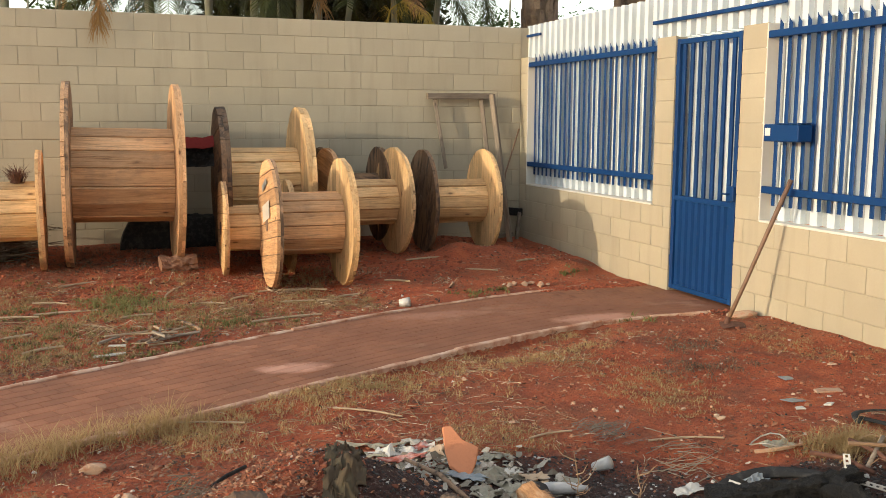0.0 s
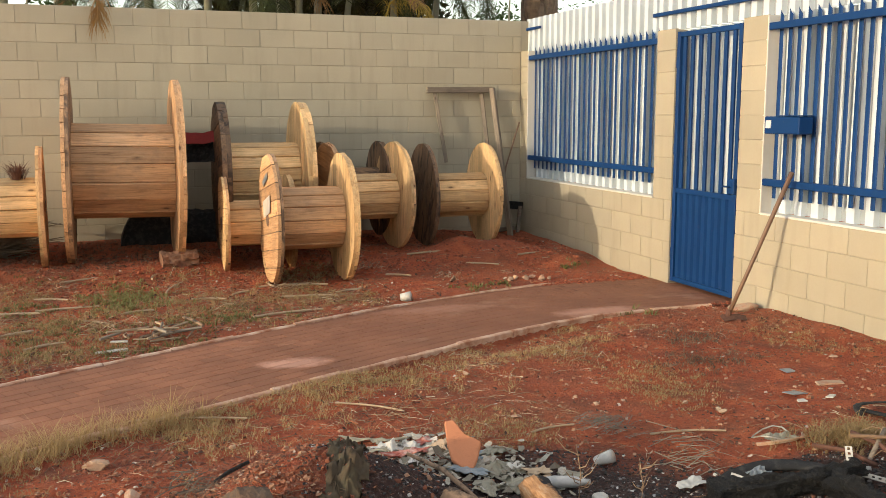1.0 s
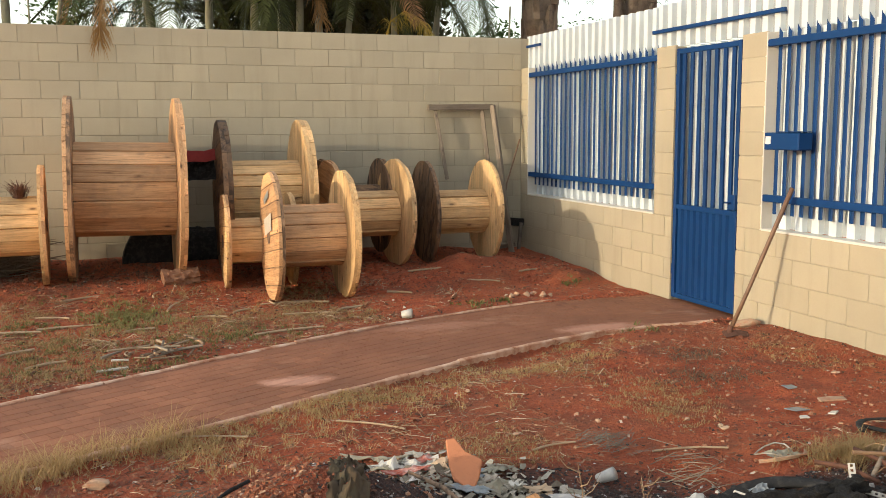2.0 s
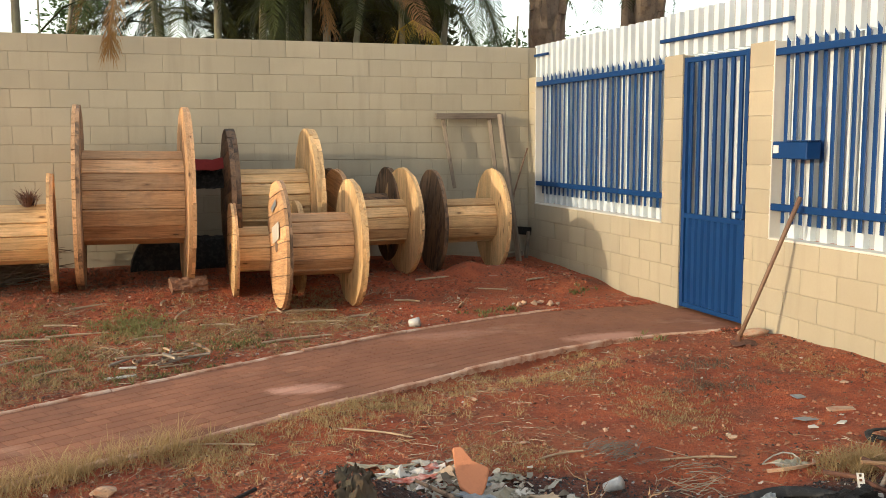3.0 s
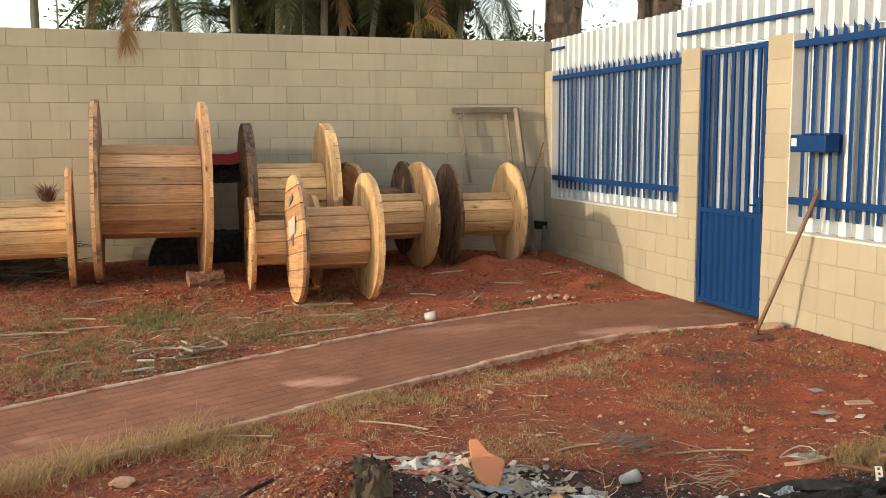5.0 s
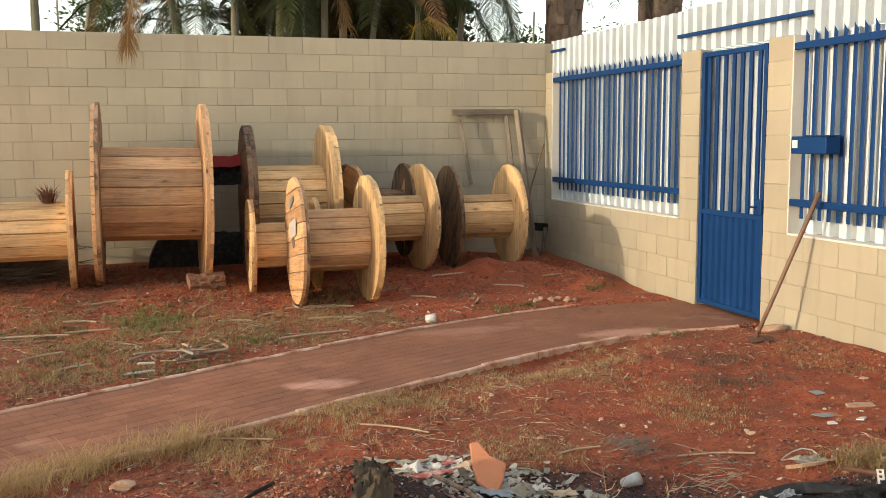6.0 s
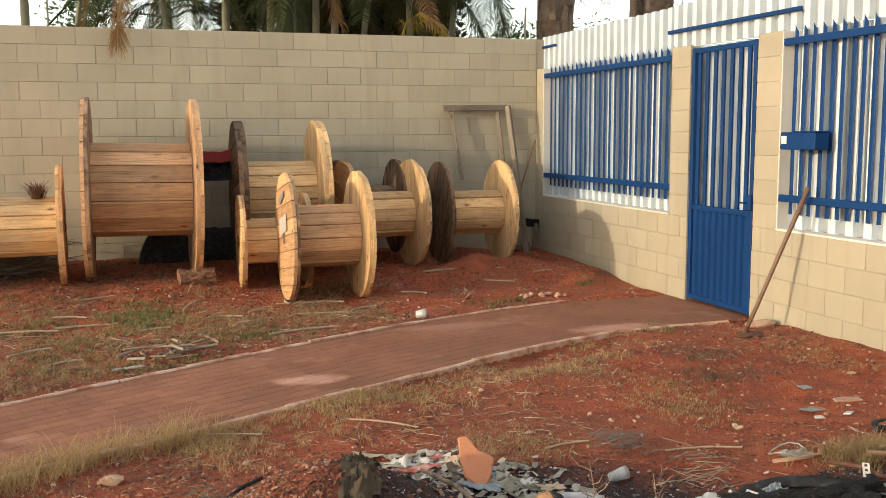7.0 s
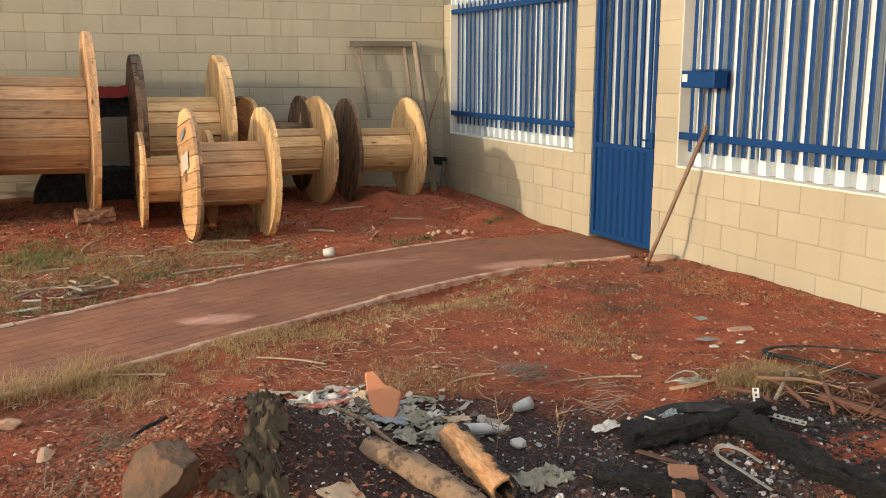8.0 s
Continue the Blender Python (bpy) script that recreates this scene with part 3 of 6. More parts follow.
def mat_char():
    m = Mat("charred_wood", 0.6)
    c = m.coords((38, 80, 80))
    cell = m.voronoi(c, 1.0, "DISTANCE_TO_EDGE")
    n = m.noise(m.coords((1, 1, 1), world_space=True), 30, 6, 0.75)
    col = m.ramp(n, [(0.35, (0.004, 0.004, 0.004)), (0.60, (0.009, 0.009, 0.009)), (0.72, (0.09, 0.085, 0.08))])
    h = m.maths("ADD", m.maths("MULTIPLY", m.mask(cell, 0.0, 0.2), 0.4), m.maths("MULTIPLY", n, 2.2))
    m.colour(col).bump(h, 1.0, 0.012)
    m.b.inputs["Specular IOR Level"].default_value = 0.35
    return m.m


CHAR = mat_char()


def mat_scorched():
    m = Mat("scorched_bark", 0.85)
    p = m.coords((1, 1, 1))
    n1, n2 = m.noise(p, 9, 6, 0.7), m.noise(m.coords((6, 30, 30)), 2, 5, 0.7)
    sep = m.n.new("ShaderNodeSeparateXYZ")
    m.l.new(p, sep.inputs[0])
    col = m.ramp(n2, [(0.3, (0.24, 0.12, 0.055)), (0.5, (0.48, 0.24, 0.10)), (0.7, (0.56, 0.40, 0.24))])
    k = m.maths("ADD", m.maths("MULTIPLY", sep.outputs[1], 16.0), m.maths("MULTIPLY", m.maths("SUBTRACT", n1, 0.5), 3.0))
    col = m.mix(m.mask(k, 0.15, 0.5), col, (0.014, 0.012, 0.012))
    m.colour(col).bump(n2, 0.8, 0.01)
    return m.m


BARK = mat_scorched()
LOGWOOD = mat_plain("dusty_log", (0.33, 0.215, 0.135), 0.9, 0, (0.045, 0.033, 0.026), 15, 1.0, 0.9)
LOGRED = mat_plain("soil_stained_log", (0.27, 0.14, 0.085), 0.9, 0, (0.17, 0.07, 0.04), 8, 0.7)
ROCK = mat_plain("brown_rock", (0.17, 0.105, 0.065), 0.85, 0, (0.36, 0.155, 0.05), 6, 0.9, 0.45)
BOULDER = mat_plain("dark_boulder", (0.105, 0.068, 0.044), 0.85, 0, (0.24, 0.10, 0.035), 5, 1.0, 0.35)
STONE = mat_plain("pale_stone", (0.50, 0.34, 0.23), 0.9, 0, (0.36, 0.14, 0.07), 20, 0.6, 0.7)
BRICK = mat_plain("orange_fired_clay", (0.64, 0.25, 0.12), 0.85, 0, (0.42, 0.17, 0.085), 16, 0.5, 0.5)
RAG = mat_plain("olive_rag", (0.085, 0.058, 0.032), 0.95, 0, (0.05, 0.05, 0.03), 10, 0.5)
BAG_WHITE = mat_plain("dirty_white_plastic", (0.66, 0.64, 0.58), 0.4, 0, (0.38, 0.30, 0.23), 9, 0.2, 0.5)
BAG_GREEN = mat_plain("grey_green_plastic", (0.33, 0.31, 0.23), 0.6, 0, (0.16, 0.115, 0.08), 22, 0.3)
BAG_RED = mat_plain("red_striped_plastic", (0.42, 0.10, 0.06), 0.5, 0, (0.6, 0.55, 0.5), 9, 0.2)
PAPER = mat_plain("stained_card", (0.56, 0.42, 0.28), 0.9, 0, (0.40, 0.24, 0.15), 8, 0.2)
METAL = mat_plain("dull_strip_metal", (0.50, 0.47, 0.40), 0.45, 0.6, (0.30, 0.20, 0.12), 14, 0.2)
RUST = mat_plain("rusted_iron", (0.15, 0.066, 0.042), 0.85, 0.2, (0.12, 0.06, 0.04), 14, 0.5)
BLACK_RUBBER = mat_plain("scorched_rubber", (0.012, 0.012, 0.012), 0.8, 0, (0.06, 0.055, 0.05), 20, 0.6)
RED_CLOTH = mat_plain("red_cloth", (0.33, 0.035, 0.03), 0.9, 0, (0.2, 0.02, 0.02), 12, 0.3)
BLUE_TILE = mat_plain("blue_grey_tile", (0.24, 0.285, 0.315), 0.35, 0, (0.30, 0.30, 0.28), 12, 0.1)
CLEAR_PLASTIC = mat_plain("cloudy_plastic", (0.46, 0.46, 0.45), 0.3, 0, (0.5, 0.48, 0.45), 15, 0.1)
HANDLE_WOOD = mat_plain("worn_handle", (0.20, 0.115, 0.07), 0.6, 0, (0.16, 0.09, 0.06), 9, 0.3)


# ---- paved path with kerbs ----
path = thing("paved_path", "narrow path of dusty red pavers between thin concrete kerbs", "path", kind="structure")


def path_frame(x):
    """Centre, tangent angle and half-width of the path at x."""
    c = (path_y(x, 0) + path_y(x, 1)) / 2
    c2 = (path_y(x + 0.05, 0) + path_y(x + 0.05, 1)) / 2
    a = math.atan2(c2 - c, 0.05)
    return c, a, (path_y(x, 0) - path_y(x, 1)) / 2


def lay_kerb():
    for side in (0, 1):
        x = -2.6
        rng = random.Random(20 + side)
        end = 3.95 if side == 0 else 4.75
        while x < end:
            dx = rng.uniform(0.40, 0.56)
            x2 = min(x + dx, end)
            a, b = Vector((x, path_y(x, side), 0)), Vector((x2, path_y(x2, side), 0))
            L, ang = (b - a).length, math.atan2(b.y - a.y, b.x - a.x)
            bm = bmesh.new()
            n, w = 5, 0.020
            rings = []
            for i in range(n + 1):
                u = -L / 2 + 0.004 + (L - 0.008) * i / n
                j = [rng.uniform(-0.003, 0.002) for _ in range(4)]
                rings.append([bm.verts.new(p) for p in ((u, -w + j[0], -0.09), (u, -w + j[0], 0.008 + j[1]), (u, -w + 0.008, 0.015 + j[1]), (u, w - 0.008, 0.015 + j[2]), (u, w + j[3], 0.008 + j[2]), (u, w + j[3], -0.09))])
            for p, q in zip(rings, rings[1:]):
                for k in range(5):
                    bm.faces.new((p[k], p[k + 1], q[k + 1], q[k]))
            bm.faces.new(rings[0]), bm.faces.new(rings[-1][::-1])
            bmesh.ops.recalc_face_normals(bm, faces=bm.faces[:])
            m = (a + b) / 2
            part("kerb_stone", bm, KERB, path, m=pose(m.x, m.y, rng.uniform(-0.007, 0.003), rng.uniform(-2, 2), rng.uniform(-0.3, 0.3), math.degrees(ang) + rng.uniform(-0.5, 0.5)))
            x = x2


lay_kerb()


# ---- shapes for loose things ----
def rock_bm(sx, sy, sz, seed, sub=3, rough=0.25):
    """An angular stone: a ball cut by random planes, with worn edges."""
    rng = random.Random(seed * 17 + 3)
    cuts = []
    for _ in range(13):
        d = Vector((rng.gauss(0, 1), rng.gauss(0, 1), rng.gauss(0, 1))).normalized()
        cuts.append((d, 0.5 * (1 - rough * 0.9 * rng.random())))
    bm = bmesh.new()
    bmesh.ops.create_icosphere(bm, subdivisions=min(max(sub, 3), 5), radius=1.0)
    off = Vector((seed * 3.1, seed * 1.7, seed * 0.9))
    for v in bm.verts:
        d = v.co.normalized()
        r = 0.52
        for n, h in cuts:
            k = d.dot(n)
            if k > 0.05:
                r = min(r, h * 0.86 / k)
        r *= 1 + 0.05 * noise.noise(d * 3 + off) + 0.03 * noise.noise(d * 9 + off)
        v.co = Vector((d.x * r * sx, d.y * r * sy, d.z * r * sz)) * 1.12
    return bm


def crumple_bm(w, h, amp, seed, nx=14, ny=14, drape=None, th=0.002, ragged=0.15):
    """A crumpled sheet with a ragged outline."""
    bm = bmesh.new()
    off = Vector((seed * 2.7, seed * 5.3, seed))
    grid = []
    for j in range(ny + 1):
        row = []
        for i in range(nx + 1):
            u, v = i / nx - 0.5, j / ny - 0.5
            e = max(abs(u), abs(v)) * 2
            s = 1 + ragged * e * noise.noise(Vector((u * 4, v * 4, 0)) + off)
            q = Vector((u * w * s, v * h * s, 0))
            z = amp * (noise.noise(q * (2.2 / max(w, h)) * 2 + off) + 0.5 * noise.noise(q * (5.0 / max(w, h)) * 2 + off) + 0.35 * abs(noise.noise(q * (9.0 / max(w, h)) * 2 + off)))
            if drape:
                z += drape(u, v)
            row.append(bm.verts.new((q.x, q.y, z)))
        grid.append(row)
    for j in range(ny):
        for i in range(nx):
            bm.faces.new((grid[j][i], grid[j][i + 1], grid[j + 1][i + 1], grid[j + 1][i]))
    back = bmesh.ops.duplicate(bm, geom=bm.verts[:] + bm.faces[:])["geom"]
    for g in back:
        if isinstance(g, bmesh.types.BMVert):
            g.co.z -= th
    bmesh.ops.reverse_faces(bm, faces=[g for g in back if isinstance(g, bmesh.types.BMFace)])
    return bm


def ground_cloth(x, y, w, h, turn, amp, seed, n=34, ragged=0.35, th=0.003, lift=0.004, freq=1.0):
    """A thin crumpled sheet that lies on the ground round (x, y), in folds."""
    a = radians(turn)
    off = Vector((seed * 2.7, seed * 5.3, seed))
    bm = bmesh.new()
    grid, z0 = [], ground_z(x, y)
    for j in range(n + 1):
        row = []
        for i in range(n + 1):
            u, v = i / n - 0.5, j / n - 0.5
            e = max(abs(u), abs(v)) * 2
            s = 1 + ragged * e * noise.noise(Vector((u * 5, v * 5, 0)) + off)
            px, py = u * w * s, v * h * s
            q = Vector((px, py, 0)) * freq
            px += 0.25 * amp * noise.noise(q * 22 + off)
            py += 0.25 * amp * noise.noise(q * 22 - off)
            gx, gy = x + px * math.cos(a) - py * math.sin(a), y + px * math.sin(a) + py * math.cos(a)
            fold = 0.9 * abs(noise.noise(q * 7 + off)) + 0.5 * noise.noise(q * 17 + off) + 0.25 * noise.noise(q * 35 + off)
            row.append(bm.verts.new((gx - x, gy - y, ground_z(gx, gy) - z0 + lift + amp * max(fold, 0.0) * (1.15 - e * 0.5))))
        grid.append(row)
    for j in range(n):
        for i in range(n):
            bm.faces.new((grid[j][i], grid[j][i + 1], grid[j + 1][i + 1], grid[j + 1][i]))
    back = bmesh.ops.duplicate(bm, geom=bm.verts[:] + bm.faces[:])["geom"]
    for g in back:
        if isinstance(g, bmesh.types.BMVert):
            g.co.z -= th
    bmesh.ops.reverse_faces(bm, faces=[g for g in back if isinstance(g, bmesh.types.BMFace)])
    return bm


def lay_cloth(name, material, label, category, x, y, *shape, **more):
    return lone(name, ground_cloth(x, y, *shape, **more), material, label, category, pose(x, y, ground_z(x, y)))


def slab_bm(outline, th, seed=0, bevel=0.003):
    """A flat piece from a few corners, with a thickness."""
    bm = bmesh.new()
    lo = [bm.verts.new((x, y, 0)) for x, y in outline]
    hi = [bm.verts.new((x, y, th)) for x, y in outline]
    bm.faces.new(lo[::-1]), bm.faces.new(hi)
    for i in range(len(lo)):
        j = (i + 1) % len(lo)
        bm.faces.new((lo[i], lo[j], hi[j], hi[i]))
    if bevel:
        bmesh.ops.bevel(bm, geom=bm.edges[:], offset=bevel, segments=1, affect="EDGES")
    return bm


def log_bm(L, r, seed, sides=14, n=10, hollow=0.0, bend=0.0, rough=1.0):
    """A log along x with uneven girth, or hollow at its +x end."""
    bm = bmesh.new()
    rings = []
    for i in range(n + 1):
        u = i / n
        ring = []
        for k in range(sides):
            a = 2 * math.pi * k / sides
            q = Vector((u * L * 6, 2 * math.cos(a), 2 * math.sin(a) + seed * 3))
            rr = r * (1 + rough * (0.22 * noise.noise(q) + 0.16 * noise.noise(q * 3.1)) + (rough - 1) * 0.12 * noise.noise(q * 9) - 0.12 * u)
            ring.append(bm.verts.new((u * L - L / 2, rr * math.cos(a) + bend * math.sin(u * 3.1), rr * math.sin(a))))
        rings.append(ring)
    for p, q in zip(rings, rings[1:]):
        for k in range(sides):
            bm.faces.new((p[k], q[k], q[(k + 1) % sides], p[(k + 1) % sides]))
    bm.faces.new(rings[0])
    if hollow:
        inner = [bm.verts.new((v.co.x, v.co.y * hollow, v.co.z * hollow)) for v in rings[-1]]
        deep = [bm.verts.new((v.co.x - 0.12, v.co.y * hollow, v.co.z * hollow)) for v in rings[-1]]
        for p, q in ((rings[-1], inner), (inner, deep)):
            for k in range(sides):
                bm.faces.new((p[k], q[k], q[(k + 1) % sides], p[(k + 1) % sides]))
        bm.faces.new(deep[::-1])
    else:
        bm.faces.new(rings[-1][::-1])
    bmesh.ops.recalc_face_normals(bm, faces=bm.faces[:])
    return bm


def ribbon_bm(pts, w, th, up=(0, 0, 1), sub=4):
    """A flat strip along a smooth line of points, width across up x direction."""
    P = [Vector(p) for p in pts]
    line = []
    for i in range(len(P) - 1):
        p0, p1, p2, p3 = P[max(i - 1, 0)], P[i], P[i + 1], P[min(i + 2, len(P) - 1)]
        for k in range(sub):
            s = k / sub
            line.append(0.5 * ((2 * p1) + (p2 - p0) * s + (2 * p0 - 5 * p1 + 4 * p2 - p3) * s * s + (3 * p1 - p0 - 3 * p2 + p3) * s ** 3))
    line.append(P[-1])
    bm = bmesh.new()
    rings = []
    for i, p in enumerate(line):
        d = (line[min(i + 1, len(line) - 1)] - line[max(i - 1, 0)]).normalized()
        side = Vector(up).cross(d).normalized() * (w / 2)
        nn = d.cross(side).normalized() * (th / 2)
        rings.append([bm.verts.new(q) for q in (p - side - nn, p + side - nn, p + side + nn, p - side + nn)])
    for a, b in zip(rings, rings[1:]):
        for k in range(4):
            bm.faces.new((a[k], a[(k + 1) % 4], b[(k + 1) % 4], b[k]))
    bm.faces.new(rings[0][::-1]), bm.faces.new(rings[-1])
    bmesh.ops.recalc_face_normals(bm, faces=bm.faces[:])
    return bm


def lone(name, bm, material, label, category, m, group="", smooth=False):
    ob = part(name, bm, material, None, "", m, smooth)
    return tagged(ob, label, category, group)


def gz(x, y, up=0.0):
    return ground_z(x, y) + up


# ---- on and beside the spools ----
part("sticker", crumple_bm(0.44, 0.16, 0.003, 3, 4, 4, None, 0.001, 0.05), BAG_WHITE, spool_sticker, "torn white paper sticker", pose(-0.3900, -0.02, 0.735, 90, -13, -90))
part("strap", crumple_bm(0.30, 0.06, 0.003, 5, 6, 2, None, 0.001, 0.1), BLUE_TILE, spool_sticker, "pale blue grey tape", pose(-0.3900, 0.06, 0.985, 90, -20, -90))


def tuft_bm(n, h, spread, seed, w=0.004):
    rng = random.Random(seed)
    bm = bmesh.new()
    for _ in range(n):
        a, r = rng.uniform(0, 6.283), rng.uniform(0, spread * 0.4)
        b = Vector((r * math.cos(a), r * math.sin(a), 0))
        L, lean = h * rng.uniform(0.5, 1.1), rng.uniform(0.1, 0.9)
        d = Vector((math.cos(a) * lean, math.sin(a) * lean, 1)).normalized()
        s = Vector((-math.sin(a), math.cos(a), 0)) * w
        p1 = b + d * L * 0.55
        p2 = p1 + (d + Vector((math.cos(a) * 0.4, math.sin(a) * 0.4, -0.35))).normalized() * L * 0.45
        v = [bm.verts.new(q) for q in (b - s, b + s, p1 + s * 0.8, p1 - s * 0.8, p2)]
        bm.faces.new((v[0], v[1], v[2], v[3])), bm.faces.new((v[3], v[2], v[4]))
    return bm


lone("dry_plant_tuft", tuft_bm(120, 0.22, 0.16, 5, 0.005), RUST, "dried dark brown plant tuft lying on a spool", "dry plant", pose(-0.86, 9.98, 0.985))


def brush_bm(n, L, seed, flat=0.3, r=0.006, spread=0.5):
    rng = random.Random(seed)
    bm = bmesh.new()
    for _ in range(n):
        a = rng.gauss(0.1, spread)
        c = Vector((rng.gauss(0, L * 0.4), rng.gauss(0, 0.12), rng.uniform(0.0, flat)))
        d = Vector((math.cos(a), math.sin(a) * 0.6, rng.uniform(-0.25, 0.35))) * L * rng.uniform(0.3, 0.7)
        k = Vector((rng.uniform(-0.04, 0.04), rng.uniform(-0.04, 0.04), rng.uniform(-0.03, 0.06)))
        add_tube(bm, [c - d, c + k, c + d], [r, r * 0.8, r * 0.3], 5)
    return bm


lone("brushwood", brush_bm(560, 0.5, 4, 0.40, 0.008), TRUNK_DARK, "heap of dry dark twigs on the soil", "brushwood", pose(-1.25, 10.62, 0.12))["kind"] = "stuff"
lone("log", log_bm(0.36, 0.082, 3, 22, 26, 0, 0, 1.9), LOGRED, "short sawn log stained by red soil", "log", pose(0.60, 9.72, gz(0.6, 9.72, 0.065), 0, -3, 10))



def heap_sheet(w, d, h, seed, n=40):
    """A sheet drawn over a low heap, its rim on the ground, in sharp folds."""
    off = Vector((seed, seed * 2.3, seed * 0.7))
    bm = bmesh.new()
    grid = []
    for j in range(n + 1):
        row = []
        for i in range(n + 1):
            u, v = 2 * i / n - 1, 2 * j / n - 1
            q = Vector((u * w, v * d, 0))
            k = max(0.0, 1 - max(abs(u), abs(v)) ** 10)
            fold = abs(noise.noise(q * 3.0 + off)) + 0.5 * abs(noise.noise(q * 8 + off))
            row.append(bm.verts.new((u * w / 2, v * d / 2, h * k * (0.75 + 0.3 * noise.noise(q * 1.5 + off)) + 0.06 * fold * k)))
        grid.append(row)
    for j in range(n):
        for i in range(n):
            bm.faces.new((grid[j][i], grid[j][i + 1], grid[j + 1][i + 1], grid[j + 1][i]))
    rim = [grid[0][i] for i in range(n + 1)] + [grid[j][n] for j in range(1, n + 1)] + [grid[n][i] for i in range(n - 1, -1, -1)] + [grid[j][0] for j in range(n - 1, 0, -1)]
    bm.faces.new(rim[::-1])
    return bm


lone("black_tarpaulin", heap_sheet(1.28, 0.40, 0.52, 4), BLACK_RUBBER, "black plastic tarpaulin heaped behind the spools", "tarpaulin", pose(0.68, 10.98, 0.11), smooth=True)
lone("dark_cloth", crumple_bm(0.42, 0.30, 0.05, 18, 18, 14, lambda u, v: -0.10 * (0.25 - u * u)), BLACK_RUBBER, "dark ragged cloth slung below a red one", "cloth", pose(0.86, 10.66, 1.24, 70, 0, -3), smooth=True)
# red cloth hung between two spools
lone("red_cloth", crumple_bm(0.46, 0.13, 0.012, 8, 16, 8, lambda u, v: -0.10 * (0.25 - u * u) - 0.08 * (0.5 - v)), RED_CLOTH, "faded red cloth slung between two spools", "cloth", pose(0.86, 10.6, 1.41, 20, 0, -3), smooth=True)


# old wooden frame leaning on the wall
def make_frame():
    fr = thing("wooden_frame", "old grey wooden frame leaning on the block wall", "frame", pose(4.15, 11.1, 0.07))

    def beam(name, a, b, w, d):
        a, b = Vector(a), Vector(b)
        L = (b - a).length
        q = (b - a).to_track_quat("X", "Z").to_matrix().to_4x4()
        part(name, box(-L / 2, L / 2, -w / 2, w / 2, -d / 2, d / 2, 0.004), WOOD_GREY, fr, m=Matrix.Translation((a + b) / 2) @ q)

    beam("top_rail", (-0.45, 0.05, 1.83), (0.41, 0.05, 1.84), 0.06, 0.07)
    beam("leg", (-0.35, 0.06, 1.80), (-0.21, 0.02, 0.94), 0.03, 0.045)
    beam("leg", (0.27, 0.06, 1.80), (0.42, -0.05, 0.30), 0.025, 0.05)
    beam("leg", (0.39, 0.0, 1.86), (0.55, -0.26, 0.0), 0.045, 0.065)
    beam("foot_rail", (0.26, -0.1, 0.06), (0.66, -0.1, 0.10), 0.05, 0.05)
    return fr


make_frame()
lone("thin_stick", tube([(4.60, 11.02, 0.12), (4.74, 11.1, 0.95), (4.96, 11.2, 1.50)], 0.010, 6), HANDLE_WOOD, "thin dry stick leaning in the wall corner", "stick", Matrix())
lone("plank_offcut", box(-0.16, 0.16, -0.02, 0.02, -0.05, 0.05, 0.004), CHAR, "dark plank offcut leaning in the corner", "plank", pose(4.82, 11.12, 0.45, 0, 6, 0))
lone("plank_offcut", box(-0.02, 0.02, -0.02, 0.02, -0.18, 0.18, 0.004), WOOD_GREY, "pale grey plank offcut standing in the corner", "plank", pose(4.90, 11.05, 0.26, 0, 6, 0))


# hoe leaning on the railing
def make_hoe():
    a, b = Vector((4.535, 6.16, 0.02)), Vector((4.945, 5.987, 1.165))
    h = thing("hoe", "long wooden handled hoe leaning on the wall", "hoe", Matrix.Translation(a))
    d = b - a
    part("handle", tube([(0, 0, 0.0), d * 0.3 + Vector((0.004, 0, 0)), d * 0.65, d], [0.017, 0.016, 0.017, 0.019], 10), HANDLE_WOOD, h, "worn wooden handle", smooth=True)
    part("blade", crumple_bm(0.20, 0.13, 0.006, 4, 8, 6, lambda u, v: -0.05 * u * u, 0.004, 0.05), RUST, h, "rusty iron blade", pose(0.03, -0.06, 0.012, 8, 0, -20))
    part("socket", tube([(0, -0.01, -0.005), (0.012, -0.005, 0.06)], [0.026, 0.02], 10), RUST, h)


make_hoe()
lone("stone_block", rock_bm(0.26, 0.17, 0.085, 4, 4, 0.75), STONE, "pale broken stone block at the wall foot", "stone", pose(4.85, 6.37, gz(4.85, 6.37, 0.035)))


# ---- the burnt rubbish heap ----
def H(x, y, up=0.0):
    return gz(x, y, up)


lone("boulder", rock_bm(0.30, 0.25, 0.31, 6, 5, 0.5), BOULDER, "large dark brown rock in the rubbish heap", "rock", pose(0.395, 3.20, H(0.395, 3.20, 0.085), 10, 4, 62))
lay_cloth("olive_rag", RAG, "crumpled olive brown rag over the heap", "rag", 0.80, 3.42, 0.13, 0.70, -14, 0.08, 9, n=44, ragged=0.8, freq=2.0).data.shade_smooth()
lay_cloth("olive_rag", RAG, "dark folded rag end over the heap", "rag", 0.70, 3.12, 0.22, 0.30, 20, 0.07, 10, n=34, ragged=0.7, freq=1.5).data.shade_smooth()
BRICK_SHAPE = [(-0.085, 0.125), (-0.045, 0.137), (-0.012, 0.10), (0.004, 0.066), (0.05, 0.062), (0.088, 0.045), (0.08, -0.03), (0.055, -0.115), (0.02, -0.092), (-0.035, -0.06), (-0.06, 0.01)]
lone("clay_tile_shard", slab_bm(BRICK_SHAPE, 0.028, 1, 0.006), BRICK, "broken orange fired clay tile propped on rubbish", "tile shard", pose(1.41, 3.80, H(1.41, 3.80, 0.068), 46, 6, -20))
